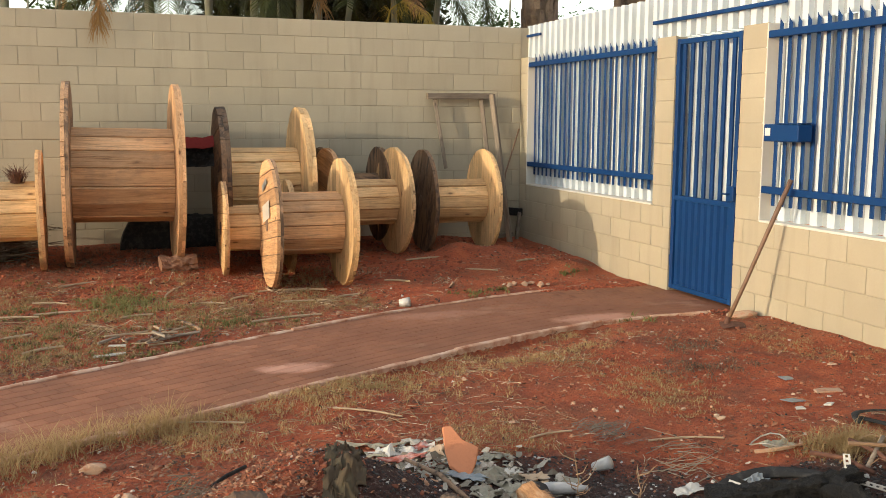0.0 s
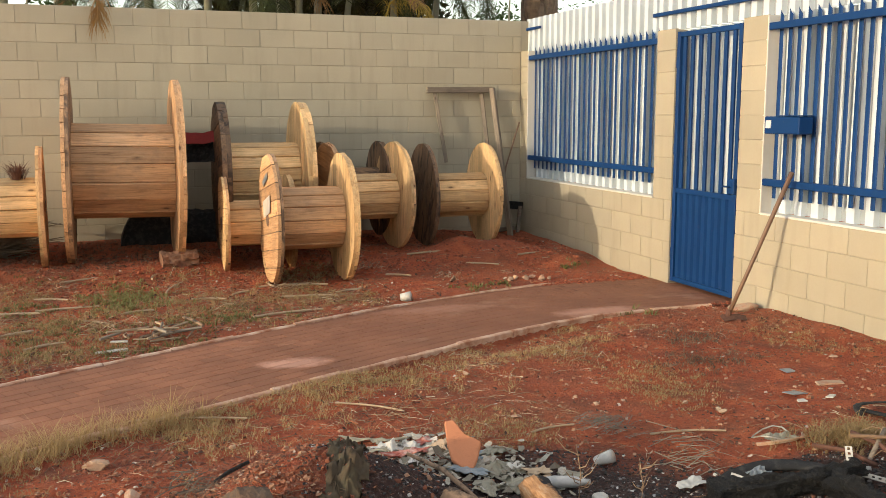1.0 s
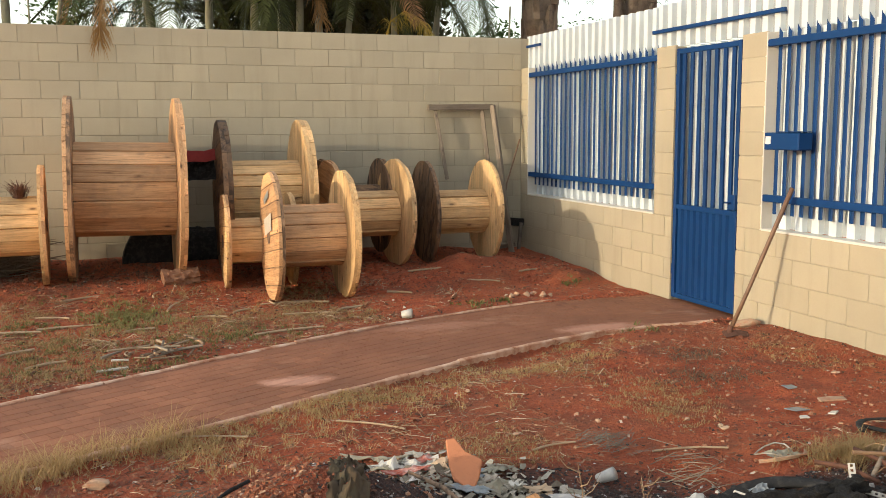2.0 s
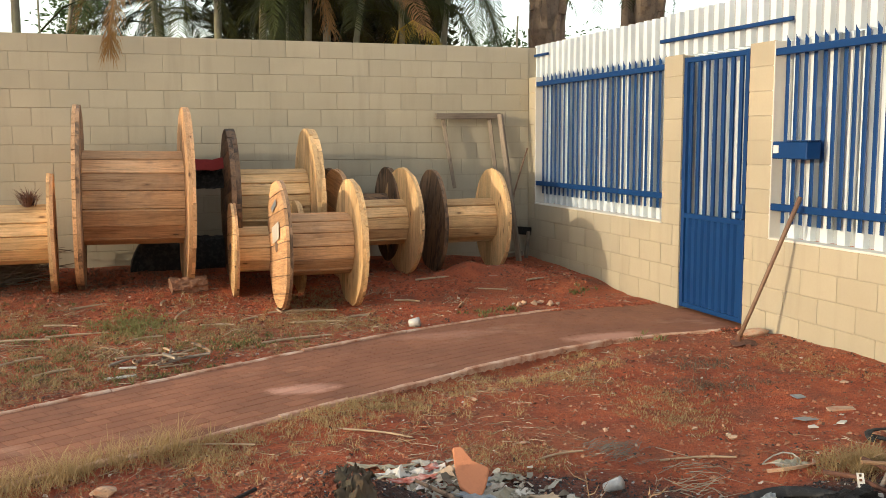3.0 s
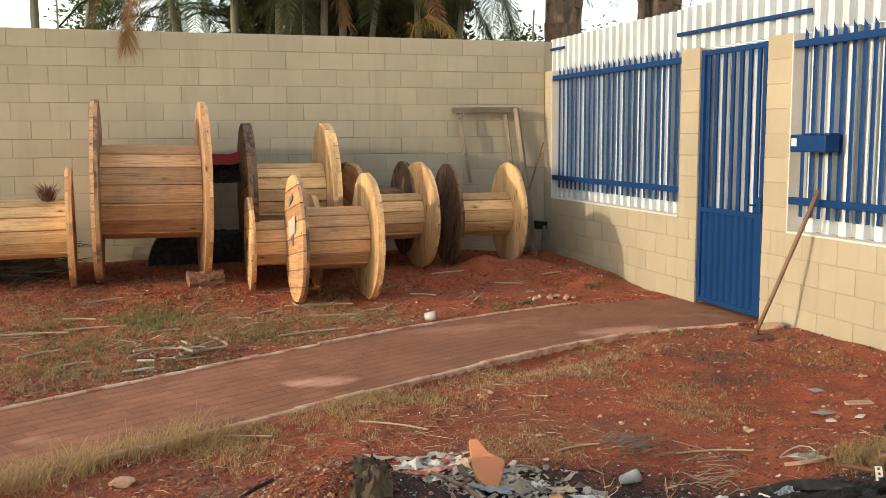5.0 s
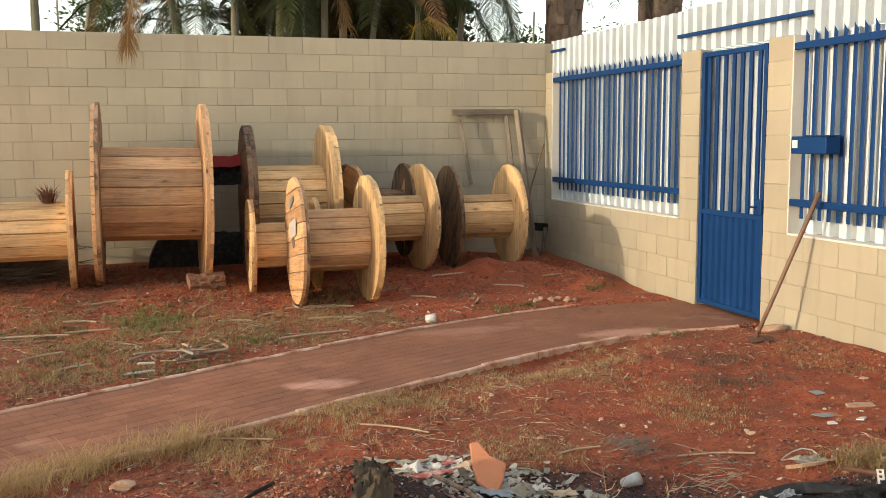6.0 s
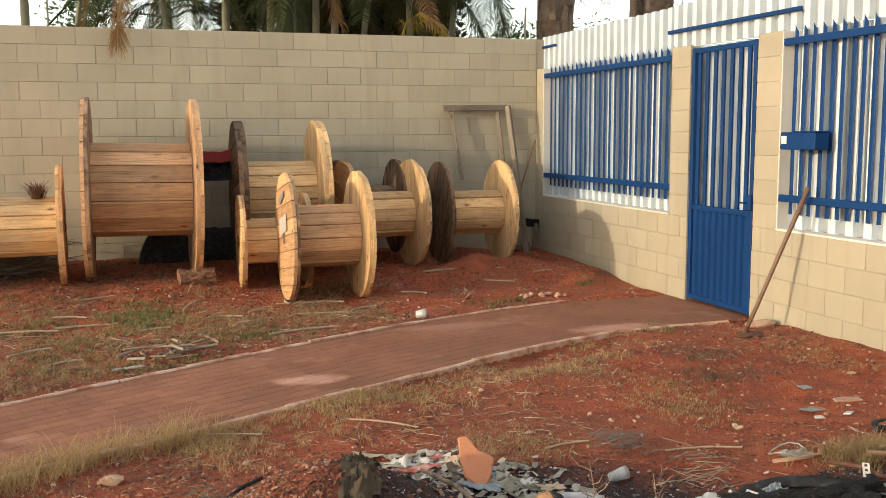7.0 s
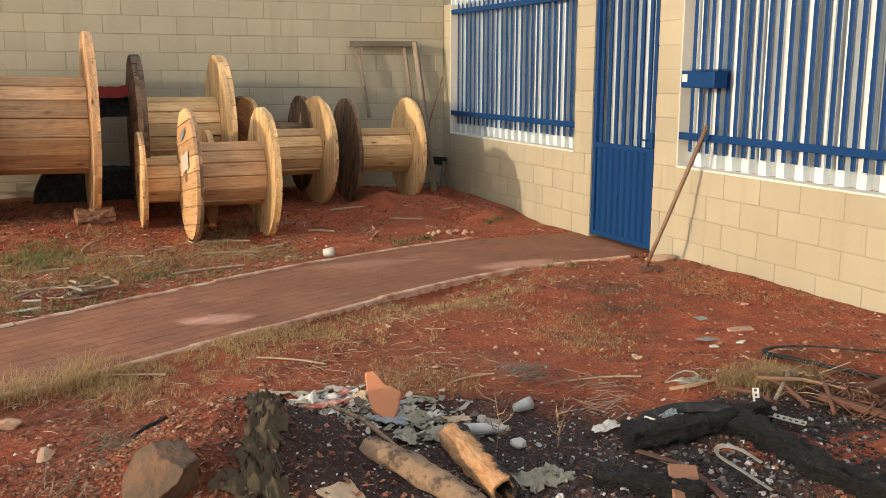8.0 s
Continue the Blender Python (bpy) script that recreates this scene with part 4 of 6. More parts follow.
SCRAPS = [  # x, y, width, depth, turn, folds, material, what
    (1.20, 4.18, 0.16, 0.14, 20, 0.08, BAG_WHITE, "crumpled dirty white plastic bag"), (1.31, 4.14, 0.13, 0.12, -30, 0.07, BAG_WHITE, "torn dirty white plastic bag"), (1.10, 4.16, 0.16, 0.08, -18, 0.05, BAG_GREEN, "grey green plastic wrapper"),
    (1.22, 4.02, 0.17, 0.08, -8, 0.06, BAG_RED, "red and white plastic packet"), (1.36, 4.03, 0.12, 0.09, 10, 0.05, BAG_GREEN, "grey green plastic scrap"), (1.16, 4.34, 0.26, 0.06, -28, 0.05, BAG_GREEN, "long grey green plastic strip"),
    (1.42, 4.08, 0.12, 0.10, 40, 0.06, PAPER, "stained paper scrap"), (1.40, 3.70, 0.18, 0.07, -24, 0.04, BLUE_TILE, "grey plastic scrap"), (1.55, 3.72, 0.17, 0.10, 10, 0.05, BAG_GREEN, "crumpled grey green plastic scrap"), (1.44, 3.54, 0.15, 0.09, 60, 0.05, BAG_GREEN, "torn grey green plastic sheet"),
    (1.60, 3.88, 0.13, 0.08, 35, 0.04, BAG_GREEN, "grey green plastic scrap"), (1.62, 3.68, 0.06, 0.05, 10, 0.05, BAG_WHITE, "small white plastic scrap"), (1.58, 3.56, 0.15, 0.09, -20, 0.05, BAG_GREEN, "torn grey green plastic sheet"), (1.52, 3.86, 0.10, 0.06, 70, 0.05, BLUE_TILE, "grey plastic scrap"),
    (1.72, 3.66, 0.11, 0.07, 0, 0.04, PAPER, "stained paper scrap"), (1.36, 4.18, 0.09, 0.07, 15, 0.05, BAG_RED, "reddish plastic scrap"), (1.27, 4.26, 0.10, 0.06, 50, 0.06, BAG_WHITE, "white plastic scrap")]
for i, (x, y, w, h, turn, amp, mat, what) in enumerate(SCRAPS):
    lay_cloth("plastic_bag" if mat != PAPER else "torn_paper", mat, what + " on the rubbish heap", "plastic bag" if mat != PAPER else "paper", x, y, w, h, turn, amp, 21 + i, n=8, ragged=0.9, lift=0.006 + 0.006 * (i % 4), freq=1.3)
lay_cloth("torn_paper", PAPER, "torn stained paper on ashes", "paper", 1.70, 3.60, 0.12, 0.08, 30, 0.04, 49, n=6, ragged=0.25)
lay_cloth("torn_paper", BAG_GREEN, "torn greenish paper on ashes", "paper", 1.88, 3.66, 0.11, 0.07, -35, 0.04, 50, n=6, ragged=0.25)
lay_cloth("torn_paper", PAPER, "stained card lying at the foot of the heap", "paper", 1.00, 3.08, 0.16, 0.12, 20, 0.02, 31, n=6, ragged=0.2)
lay_cloth("ash_wrapper", BAG_GREEN, "grey ash covered plastic crust", "plastic bag", 1.80, 3.02, 0.22, 0.15, 10, 0.05, 52, n=14, ragged=0.25, freq=2.2)
lay_cloth("torn_paper", PAPER, "orange stained torn card in ashes", "paper", 1.66, 2.80, 0.13, 0.09, -10, 0.03, 53, n=6, ragged=0.2)
lone("plastic_bottle", tube([(-0.09, 0, 0), (-0.06, 0, 0), (0.03, 0, 0), (0.07, 0, 0), (0.10, 0, 0)], [0.024, 0.028, 0.026, 0.014, 0.012], 12), CLEAR_PLASTIC, "squashed clear plastic bottle", "bottle", pose(1.80, 3.52, H(1.80, 3.52, 0.03), 0, 0, -18), smooth=True)
lone("long_stick", tube([(1.20, 3.92, H(1.20, 3.92, 0.05)), (1.26, 3.62, H(1.26, 3.62, 0.04)), (1.31, 3.42, H(1.31, 3.42, 0.03)), (1.36, 3.26, H(1.36, 3.26, 0.02))], [0.008, 0.011, 0.010, 0.007], 8), LOGWOOD, "bent pale brown branch on the heap", "branch", Matrix(), smooth=True)


def lie_log(name, a, b, r, mat, label, seed, lift=0.6, hollow=0.0, bend=0.0):
    a, b = Vector((*a, 0)), Vector((*b, 0))
    a.z, b.z = H(a.x, a.y, r * lift), H(b.x, b.y, r * lift)
    q = (b - a).to_track_quat("X", "Z").to_matrix().to_4x4()
    return lone(name, log_bm((b - a).length, r, seed, 20, 50, hollow, bend, 3.0 if mat == CHAR else 1.15), mat, label, "log", Matrix.Translation((a + b) / 2) @ q, smooth=True)


lie_log("log", (1.20, 3.38), (1.47, 2.82), 0.056, LOGWOOD, "dusty brown log lying in ashes", 11, 0.05, 0, 0.03)
lie_log("log", (1.61, 3.46), (1.57, 2.90), 0.064, BARK, "scorched hollow log with orange bark", 12, 0.7, 0.72)
lie_log("charred_log", (2.26, 3.12), (2.95, 3.05), 0.052, CHAR, "black charred log on the burnt soil", 13, 0.8)
lie_log("charred_log", (2.78, 3.03), (2.82, 2.25), 0.056, CHAR, "long black charred log on the burnt soil", 14, 0.8)
lie_log("charred_log", (1.98, 2.92), (2.25, 2.60), 0.045, CHAR, "thin black charred log on the burnt soil", 15, 0.6)
lone("tyre_strip", ribbon_bm([(2.38, 3.26, H(2.38, 3.26, 0.01)), (2.50, 3.33, H(2.50, 3.33, 0.03)), (2.72, 3.32, H(2.72, 3.32, 0.04)), (2.88, 3.14, H(2.88, 3.14, 0.035)), (2.80, 2.92, H(2.80, 2.92, 0.02))], 0.06, 0.014, (0.2, -0.6, 1), 6), BLACK_RUBBER, "scorched black tyre strip lying over ashes", "tyre", Matrix(), smooth=True)
lone("metal_strap", ribbon_bm([(2.64, 2.73, H(2.64, 2.73, 0.02)), (2.60, 2.83, H(2.60, 2.83, 0.05)), (2.53, 2.86, H(2.53, 2.86, 0.06)), (2.48, 2.80, H(2.48, 2.80, 0.05)), (2.50, 2.68, H(2.50, 2.68, 0.035)), (2.52, 2.54, H(2.52, 2.54, 0.02))], 0.020, 0.002, (0.2, -0.7, 1)), METAL, "bent silvery metal strap", "strap", Matrix())
lone("board_scrap", box(-0.055, 0.055, -0.10, 0.10, -0.012, 0.012, 0.004), LOGRED, "reddish board scrap in ashes", "board", pose(2.21, 2.66, H(2.21, 2.66, 0.045), 30, 4, -24))
lone("rusty_bar", ribbon_bm([(2.26, 3.04, H(2.26, 3.04, 0.03)), (2.32, 2.85, H(2.32, 2.85, 0.035)), (2.33, 2.72, H(2.33, 2.72, 0.03)), (2.30, 2.50, H(2.3, 2.5, 0.02))], 0.028, 0.006), RUST, "thin rusty flat bar in ashes", "metal bar", Matrix())


def perforated(L, w, n):
    """A strip with square holes along it."""
    bm = bmesh.new()
    th = 0.003
    step = L / n
    hole = w * 0.42
    for i in range(n):
        x = -L / 2 + i * step
        c = x + step / 2
        for x0, x1, y0, y1 in ((x, c - hole / 2, -w / 2, w / 2), (c + hole / 2, x + step, -w / 2, w / 2), (c - hole / 2, c + hole / 2, -w / 2, -hole / 2), (c - hole / 2, c + hole / 2, hole / 2, w / 2)):
            add_box(bm, x0, x1, y0, y1, 0, th)
    return bm


lone("perforated_strip", perforated(0.11, 0.030, 5), BAG_WHITE, "cream perforated metal strip standing in scrap", "metal strip", pose(2.99, 3.16, H(2.99, 3.16, 0.05), 0, -50, 60))
lone("perforated_strip", perforated(0.24, 0.03, 9), METAL, "long dull perforated metal strip", "metal strip", pose(2.95, 2.98, H(2.95, 2.98, 0.05), 20, 4, -58))
lone("perforated_strip", perforated(0.075, 0.03, 3), BAG_WHITE, "white perforated plate scrap", "metal strip", pose(2.50, 3.27, H(2.50, 3.27, 0.05), 35, 10, -48))
lone("perforated_strip", perforated(0.065, 0.03, 2), METAL, "cream perforated plate scrap", "metal strip", pose(2.72, 3.12, H(2.72, 3.12, 0.045), 50, 0, 10))
lone("plastic_bag", crumple_bm(0.12, 0.05, 0.02, 31, 10, 6, None, 0.002, 0.4), BLUE_TILE, "grey blue plastic scrap", "plastic bag", pose(2.60, 3.27, H(2.60, 3.27, 0.05), 20, 0, 15))
lone("plastic_bag", crumple_bm(0.16, 0.07, 0.008, 32, 10, 6, None, 0.002, 0.4), BAG_WHITE, "pale plastic scrap on charred soil", "plastic bag", pose(2.34, 3.38, H(2.34, 3.38, 0.03), 8, 0, 15))
for i, (a, b) in enumerate((((2.98, 3.38), (3.06, 3.08)), ((3.22, 3.40), (3.17, 3.02)), ((3.36, 3.34), (3.08, 3.14)), ((3.46, 3.28), (3.22, 2.92)))):
    az, bz = H(*a, 0.05 + 0.01 * i), H(*b, 0.03)
    lone("rusty_pipe", tube([(*a, az), ((a[0] + b[0]) / 2 + 0.01, (a[1] + b[1]) / 2, (az + bz) / 2 + 0.02), (*b, bz)], 0.011, 8), (RUST, RUST, WOOD_GREY, RUST)[i], "rusty red brown pipe in the scrap heap", "pipe", Matrix(), "scrap pipes", True)
lone("black_hoop", ribbon_bm([(3.56, 3.70, H(3.56, 3.70, 0.02)), (3.66, 3.82, H(3.66, 3.82, 0.04)), (3.88, 3.74, H(3.88, 3.74, 0.05)), (4.15, 3.50, H(4.15, 3.50, 0.03)), (4.45, 3.33, H(4.45, 3.33, 0.02))], 0.035, 0.01, (0.2, 0.2, 1)), BLACK_RUBBER, "long bent black rubber strip on soil", "rubber strip", Matrix(), smooth=True)
lone("black_hoop", ribbon_bm([(3.64, 3.80, H(3.64, 3.8, 0.02)), (3.70, 3.55, H(3.7, 3.55, 0.03)), (3.85, 3.25, H(3.85, 3.25, 0.02)), (4.1, 3.0, H(4.1, 3.0, 0.02))], 0.04, 0.01), BLACK_RUBBER, "scorched black rubber strip on soil", "rubber strip", Matrix(), smooth=True)
lone("rusty_beam", box(-0.30, 0.30, -0.025, 0.025, -0.02, 0.02, 0.004), RUST, "rusty red brown steel beam scrap", "metal bar", pose(3.72, 3.10, H(3.72, 3.1, 0.05), 0, -4, 10))
lone("rusty_beam", box(-0.22, 0.22, -0.02, 0.02, -0.015, 0.015, 0.004), RUST, "rusty red brown steel bar scrap", "metal bar", pose(3.38, 2.88, H(3.38, 2.88, 0.04), 0, 5, -62))
lone("wire_ring", tube([(2.98 + 0.10 * math.cos(a * 0.5), 3.66 + 0.08 * math.sin(a * 0.5), H(2.98, 3.66, 0.03) + 0.02 * math.sin(a)) for a in range(0, 13)], 0.004, 6), METAL, "bent pale wire ring on soil", "wire", Matrix())
lone("torn_paper", crumple_bm(0.16, 0.10, 0.02, 35, 10, 8, None, 0.002, 0.3), BAG_GREEN, "grey torn plastic scrap inside a wire ring", "plastic bag", pose(3.0, 3.62, H(3.0, 3.62, 0.02), 4, 0, 0))
lone("pottery_shard", ribbon_bm([(2.86, 3.62, H(2.86, 3.62, 0.02)), (2.93, 3.55, H(2.93, 3.55, 0.03)), (3.05, 3.54, H(3.05, 3.54, 0.03)), (3.13, 3.62, H(3.13, 3.62, 0.02))], 0.018, 0.006, (0.8, 0.5, 0.3)), STONE, "curved pale pink broken rim on soil", "shard", Matrix())
lone("plastic_cup", tube([(0, 0, -0.045), (0, 0, -0.04), (0, 0.0, 0.045)], [0.021, 0.024, 0.031], 16), CLEAR_PLASTIC, "crushed cloudy plastic cup on soil", "cup", pose(2.09, 3.72, H(2.09, 3.72, 0.03), 60, 20, 30), smooth=True)
lone("shell", rock_bm(0.07, 0.06, 0.05, 31, 2, 0.15), BAG_WHITE, "small white cup fragment in ashes", "fragment", pose(1.86, 3.33, H(1.86, 3.33, 0.02)))


def twig_bm(h, seed):
    rng = random.Random(seed)
    bm = bmesh.new()
    add_tube(bm, [(0, 0, 0), (0.01, 0, h * 0.5), (-0.01, 0.01, h)], [0.004, 0.003, 0.0015], 5)
    for i in range(9):
        z = h * rng.uniform(0.25, 0.95)
        a = rng.uniform(0, 6.28)
        L = h * rng.uniform(0.2, 0.5)
        add_tube(bm, [(0, 0, z), (0.6 * L * math.cos(a), 0.6 * L * math.sin(a), z + 0.3 * L), (L * math.cos(a), L * math.sin(a), z + 0.8 * L)], [0.0025, 0.002, 0.001], 4)
    return bm


lone("dry_weed", twig_bm(0.26, 3), STRAW, "leafless dry weed standing in ashes", "weed", pose(1.77, 3.36, H(1.77, 3.36, -0.01)))
lone("dry_weed", twig_bm(0.18, 4), STRAW, "small leafless dry weed standing in ashes", "weed", pose(2.02, 3.28, H(2.02, 3.28, -0.01)))
lone("black_stick", tube([(0.34, 3.86, H(0.34, 3.86, 0.02)), (0.42, 4.0, H(0.42, 4.0, 0.03)), (0.52, 4.18, H(0.52, 4.18, 0.03))], [0.005, 0.010, 0.009], 8), CHAR, "black charred stick on red soil", "stick", Matrix())

# ---- loose stones and scraps ----
for x, y, s, mat, lab in ((-0.12, 4.42, 0.17, STONE, "pale angular"), (1.97, 4.46, 0.09, STONE, "pale pink"), (2.97, 4.39, 0.07, STONE, "small tan"), (3.34, 5.11, 0.10, LOGRED, "red brown"),
                          (0.02, 4.0, 0.16, STONE, "tan angular"), (0.50, 4.52, 0.09, STONE, "pink"), (1.14, 4.68, 0.08, BRICK, "flat orange"), (3.06, 4.17, 0.10, PAPER, "flat pale"), (3.1, 4.26, 0.06, PAPER, "flat pale"),
                          (2.02, 5.35, 0.10, STONE, "grey tan"), (1.75, 5.42, 0.11, ROCK, "brown"), (3.9, 4.30, 0.07, BAG_WHITE, "white angular"), (2.5, 4.55, 0.07, STONE, "pink flat"), (2.75, 5.6, 0.05, BAG_WHITE, "white small"),
                          (3.04, 8.42, 0.16, STONE, "pale flat"), (2.95, 8.3, 0.10, STONE, "pale angular"), (4.05, 3.72, 0.10, STONE, "flat pale"), (4.45, 4.9, 0.07, STONE, "pale"),
                          (0.85, 3.98, 0.06, STONE, "pink round"), (0.2, 3.62, 0.12, ROCK, "brown flat"), (0.66, 3.15, 0.07, ROCK, "grey round"), (1.1, 3.3, 0.07, LOGRED, "red brown")):
    k = round((x * 7 + y * 13) % 29)
    lone("stone", rock_bm(s * 0.85, s * 0.7, s * 0.42, k + 2, 3, 0.95), mat, lab + " stone lying on red soil", "stone", pose(x, y, H(x, y, s * 0.1), 0, 0, k * 40), "loose stones")
lone("tile_shard", slab_bm([(-0.05, -0.03), (0.05, -0.035), (0.06, 0.02), (-0.03, 0.04)], 0.006), BLUE_TILE, "blue grey broken tile on red soil", "tile shard", pose(3.92, 4.70, H(3.92, 4.70, 0.006), 6, 4, 20))
lone("tile_shard", slab_bm([(-0.06, -0.045), (0.06, -0.05), (0.055, 0.045), (-0.065, 0.04)], 0.005), BLUE_TILE, "square grey glass tile on red soil", "tile shard", pose(3.67, 4.33, H(3.67, 4.33, 0.006), -4, 5, 12))
lone("tile_shard", slab_bm([(-0.05, -0.03), (0.05, -0.02), (0.03, 0.04), (-0.04, 0.02)], 0.008), BAG_WHITE, "small white tile chip on red soil", "tile shard", pose(3.58, 4.16, H(3.58, 4.16, 0.006), 6, 0, -20) @ Matrix.Diagonal((0.6, 0.6, 1.0, 1.0)))
lone("tile_shard", slab_bm([(-0.05, -0.02), (0.04, -0.05), (0.05, 0.01), (-0.02, 0.05)], 0.008), BAG_WHITE, "white angular tile chip on red soil", "tile shard", pose(3.77, 4.15, H(3.77, 4.15, 0.006), -10, 0, 50) @ Matrix.Diagonal((0.6, 0.6, 1.0, 1.0)))
lone("stone_slab", slab_bm([(-0.09, -0.03), (0.08, -0.035), (0.09, 0.02), (-0.01, 0.035), (-0.08, 0.025)], 0.012), STONE, "flat pale stone slab on red soil", "stone", pose(3.98, 4.40, H(3.98, 4.40, 0.0), 3, 0, -8))
lone("paper_cup", tube([(0, 0, -0.045), (0, 0, -0.04), (0, 0, 0.045)], [0.03, 0.034, 0.043], 16), BAG_WHITE, "white paper cup lying beside the kerb", "cup", pose(2.36, 7.72, H(2.36, 7.72, 0.035), 80, 0, 60), smooth=True)
for i, (x, y, s) in enumerate(((3.62, 8.36, 0.09), (3.70, 8.42, 0.10), (3.78, 8.36, 0.12), (3.87, 8.38, 0.09), (3.95, 8.34, 0.11), (4.02, 8.32, 0.09))):
    lone("rubble_lump", rock_bm(s * 0.8, s * 0.6, s * 0.5, 40 + i, 2, 0.5), STONE, "pale mortar rubble lump on red soil", "rubble", pose(x, y, H(x, y, 0.02), 0, 0, 50 * i), "mortar rubble")
rng = random.Random(77)
for i in range(20):
    x, y, L, a = 0.27 + rng.gauss(0, 0.14), 6.98 + rng.gauss(0, 0.09), rng.uniform(0.16, 0.44), rng.gauss(8, 48)
    lone("stick", log_bm(L, rng.uniform(0.005, 0.013), i + 3, 8, 10, 0, rng.uniform(-0.025, 0.025)), (PALE_STICK, LOGWOOD, WOOD_GREY)[i % 3], "dry pale stick lying in a small heap", "stick", pose(x, y, H(x, y, 0.01 + 0.004 * i), 0, rng.uniform(-7, 7), a), "stick heap")
lone("white_lath", box(-0.11, 0.11, -0.016, 0.016, -0.006, 0.006, 0.002), BAG_WHITE, "short white painted lath beside sticks", "lath", pose(-0.06, 6.70, H(-0.06, 6.7, 0.012), 4, 0, 12))
lone("white_lath", box(-0.06, 0.06, -0.012, 0.012, -0.006, 0.006, 0.002), BAG_WHITE, "small white painted lath beside sticks", "lath", pose(-0.01, 6.93, H(-0.01, 6.93, 0.012), 4, 0, -12))
for i, (x, y, L, a) in enumerate(((-0.40, 8.3, 0.5, 5), (-0.9, 8.2, 0.6, -4), (0.50, 8.9, 0.55, 70), (-0.15, 7.6, 0.36, -50), (0.35, 9.35, 0.3, 75), (-0.3, 9.4, 0.45, 25), (1.5, 8.78, 0.5, 2), (1.38, 8.86, 0.25, 85), (1.6, 8.15, 0.5, -8), (1.3, 7.5, 0.6, 12), (0.32, 5.02, 0.62, -15), (1.28, 4.9, 0.42, -40), (3.2, 9.5, 0.6, 10), (4.25, 9.2, 0.4, 12), (3.6, 9.05, 0.35, -30), (2.05, 4.2, 0.3, 12), (2.7, 3.95, 0.4, -12), (-0.5, 7.0, 0.3, 30), (0.9, 4.35, 0.3, 10), (-0.15, 6.1, 0.25, 80), (-0.75, 7.4, 0.35, 35), (0.75, 8.35, 0.3, -15), (1.05, 8.55, 0.22, 40), (0.15, 7.95, 0.28, 20), (-0.55, 8.75, 0.3, -20), (2.0, 8.35, 0.3, 25), (2.6, 8.75, 0.26, -35), (1.72, 8.72, 0.34, -6))):
    lone("stick", log_bm(L, 0.011 if y > 6.5 else 0.006, i + 30, 6, 6, 0, 0.03), PALE_STICK, "thin dry stalk lying on the soil", "stick", pose(x, y, H(x, y, 0.012), 0, 0, a), "loose stalks")
tagged(lone("dry_palm_leaf", brush_bm(80, 0.15, 9, 0.015, 0.0030, 0.3), WOOD_GREY, "grey dried palm leaf lying on red soil", "palm leaf", pose(2.38, 4.18, H(2.38, 4.18, 0.008), 0, 0, 12) @ Matrix.Diagonal((0.95, 0.8, 0.3, 1.0))), kind="stuff")
tagged(lone("dry_palm_leaf", brush_bm(24, 0.24, 10, 0.02, 0.0025), WOOD_GREY, "grey dried palm leaf stalks on red soil", "palm leaf", pose(2.55, 3.72, H(2.55, 3.72, 0.01), 0, 0, -22)), kind="stuff")
tagged(lone("dry_palm_leaf", brush_bm(26, 0.22, 14, 0.05, 0.0028, 1.1), STRAW, "pale dried stalks lying over the scrap", "palm leaf", pose(3.42, 3.22, H(3.42, 3.22, 0.02), 0, 0, -25)), kind="stuff")
lone("branch", tube([(3.10, 3.28, H(3.1, 3.28, 0.10)), (3.3, 3.2, H(3.3, 3.2, 0.09)), (3.55, 2.98, H(3.55, 2.98, 0.05))], [0.010, 0.009, 0.005], 6), STRAW, "thin pale branch on scrap", "branch", Matrix())


tagged(lone("scrap_litter", brush_bm(130, 0.12, 61, 0.05, 0.0045, 1.3), RUST, "tangle of thin rusty rods and wires on burnt soil", "scrap", pose(3.45, 3.0, H(3.45, 3.0, 0.0), 0, 0, -28)), kind="stuff")
tagged(lone("scrap_litter", brush_bm(45, 0.13, 62, 0.025, 0.0025), TRUNK_DARK, "tangle of dark twigs and roots on the heap", "twigs", pose(0.30, 3.78, H(0.3, 3.78, 0.0), 0, 0, 22)), kind="stuff")
tagged(lone("scrap_litter", brush_bm(45, 0.12, 63, 0.02, 0.0022), LOGWOOD, "thin roots and twigs at the heap foot", "twigs", pose(0.15, 3.45, H(0.15, 3.45, 0.0), 0, 0, 50)), kind="stuff")
for x, y, n, L, turn in ((1.46, 8.72, 40, 0.20, 4), (2.45, 9.15, 26, 0.16, 60), (3.05, 8.75, 22, 0.14, 35), (0.62, 9.45, 16, 0.2, 70), (-0.45, 9.3, 22, 0.2, 20), (-0.9, 7.9, 30, 0.26, 5), (-0.1, 7.5, 26, 0.2, -40), (0.9, 7.95, 22, 0.2, 8), (1.75, 8.0, 24, 0.2, -6), (1.45, 4.75, 18, 0.16, -50), (2.9, 5.5, 20, 0.14, 20)):
    tagged(lone("straw_clump", brush_bm(n, L, int(x * 10 + y * 7), 0.02, 0.0026), STRAW, "loose clump of dry straw on the soil", "straw", pose(x, y, H(x, y, 0.0), 0, 0, turn)), kind="stuff")
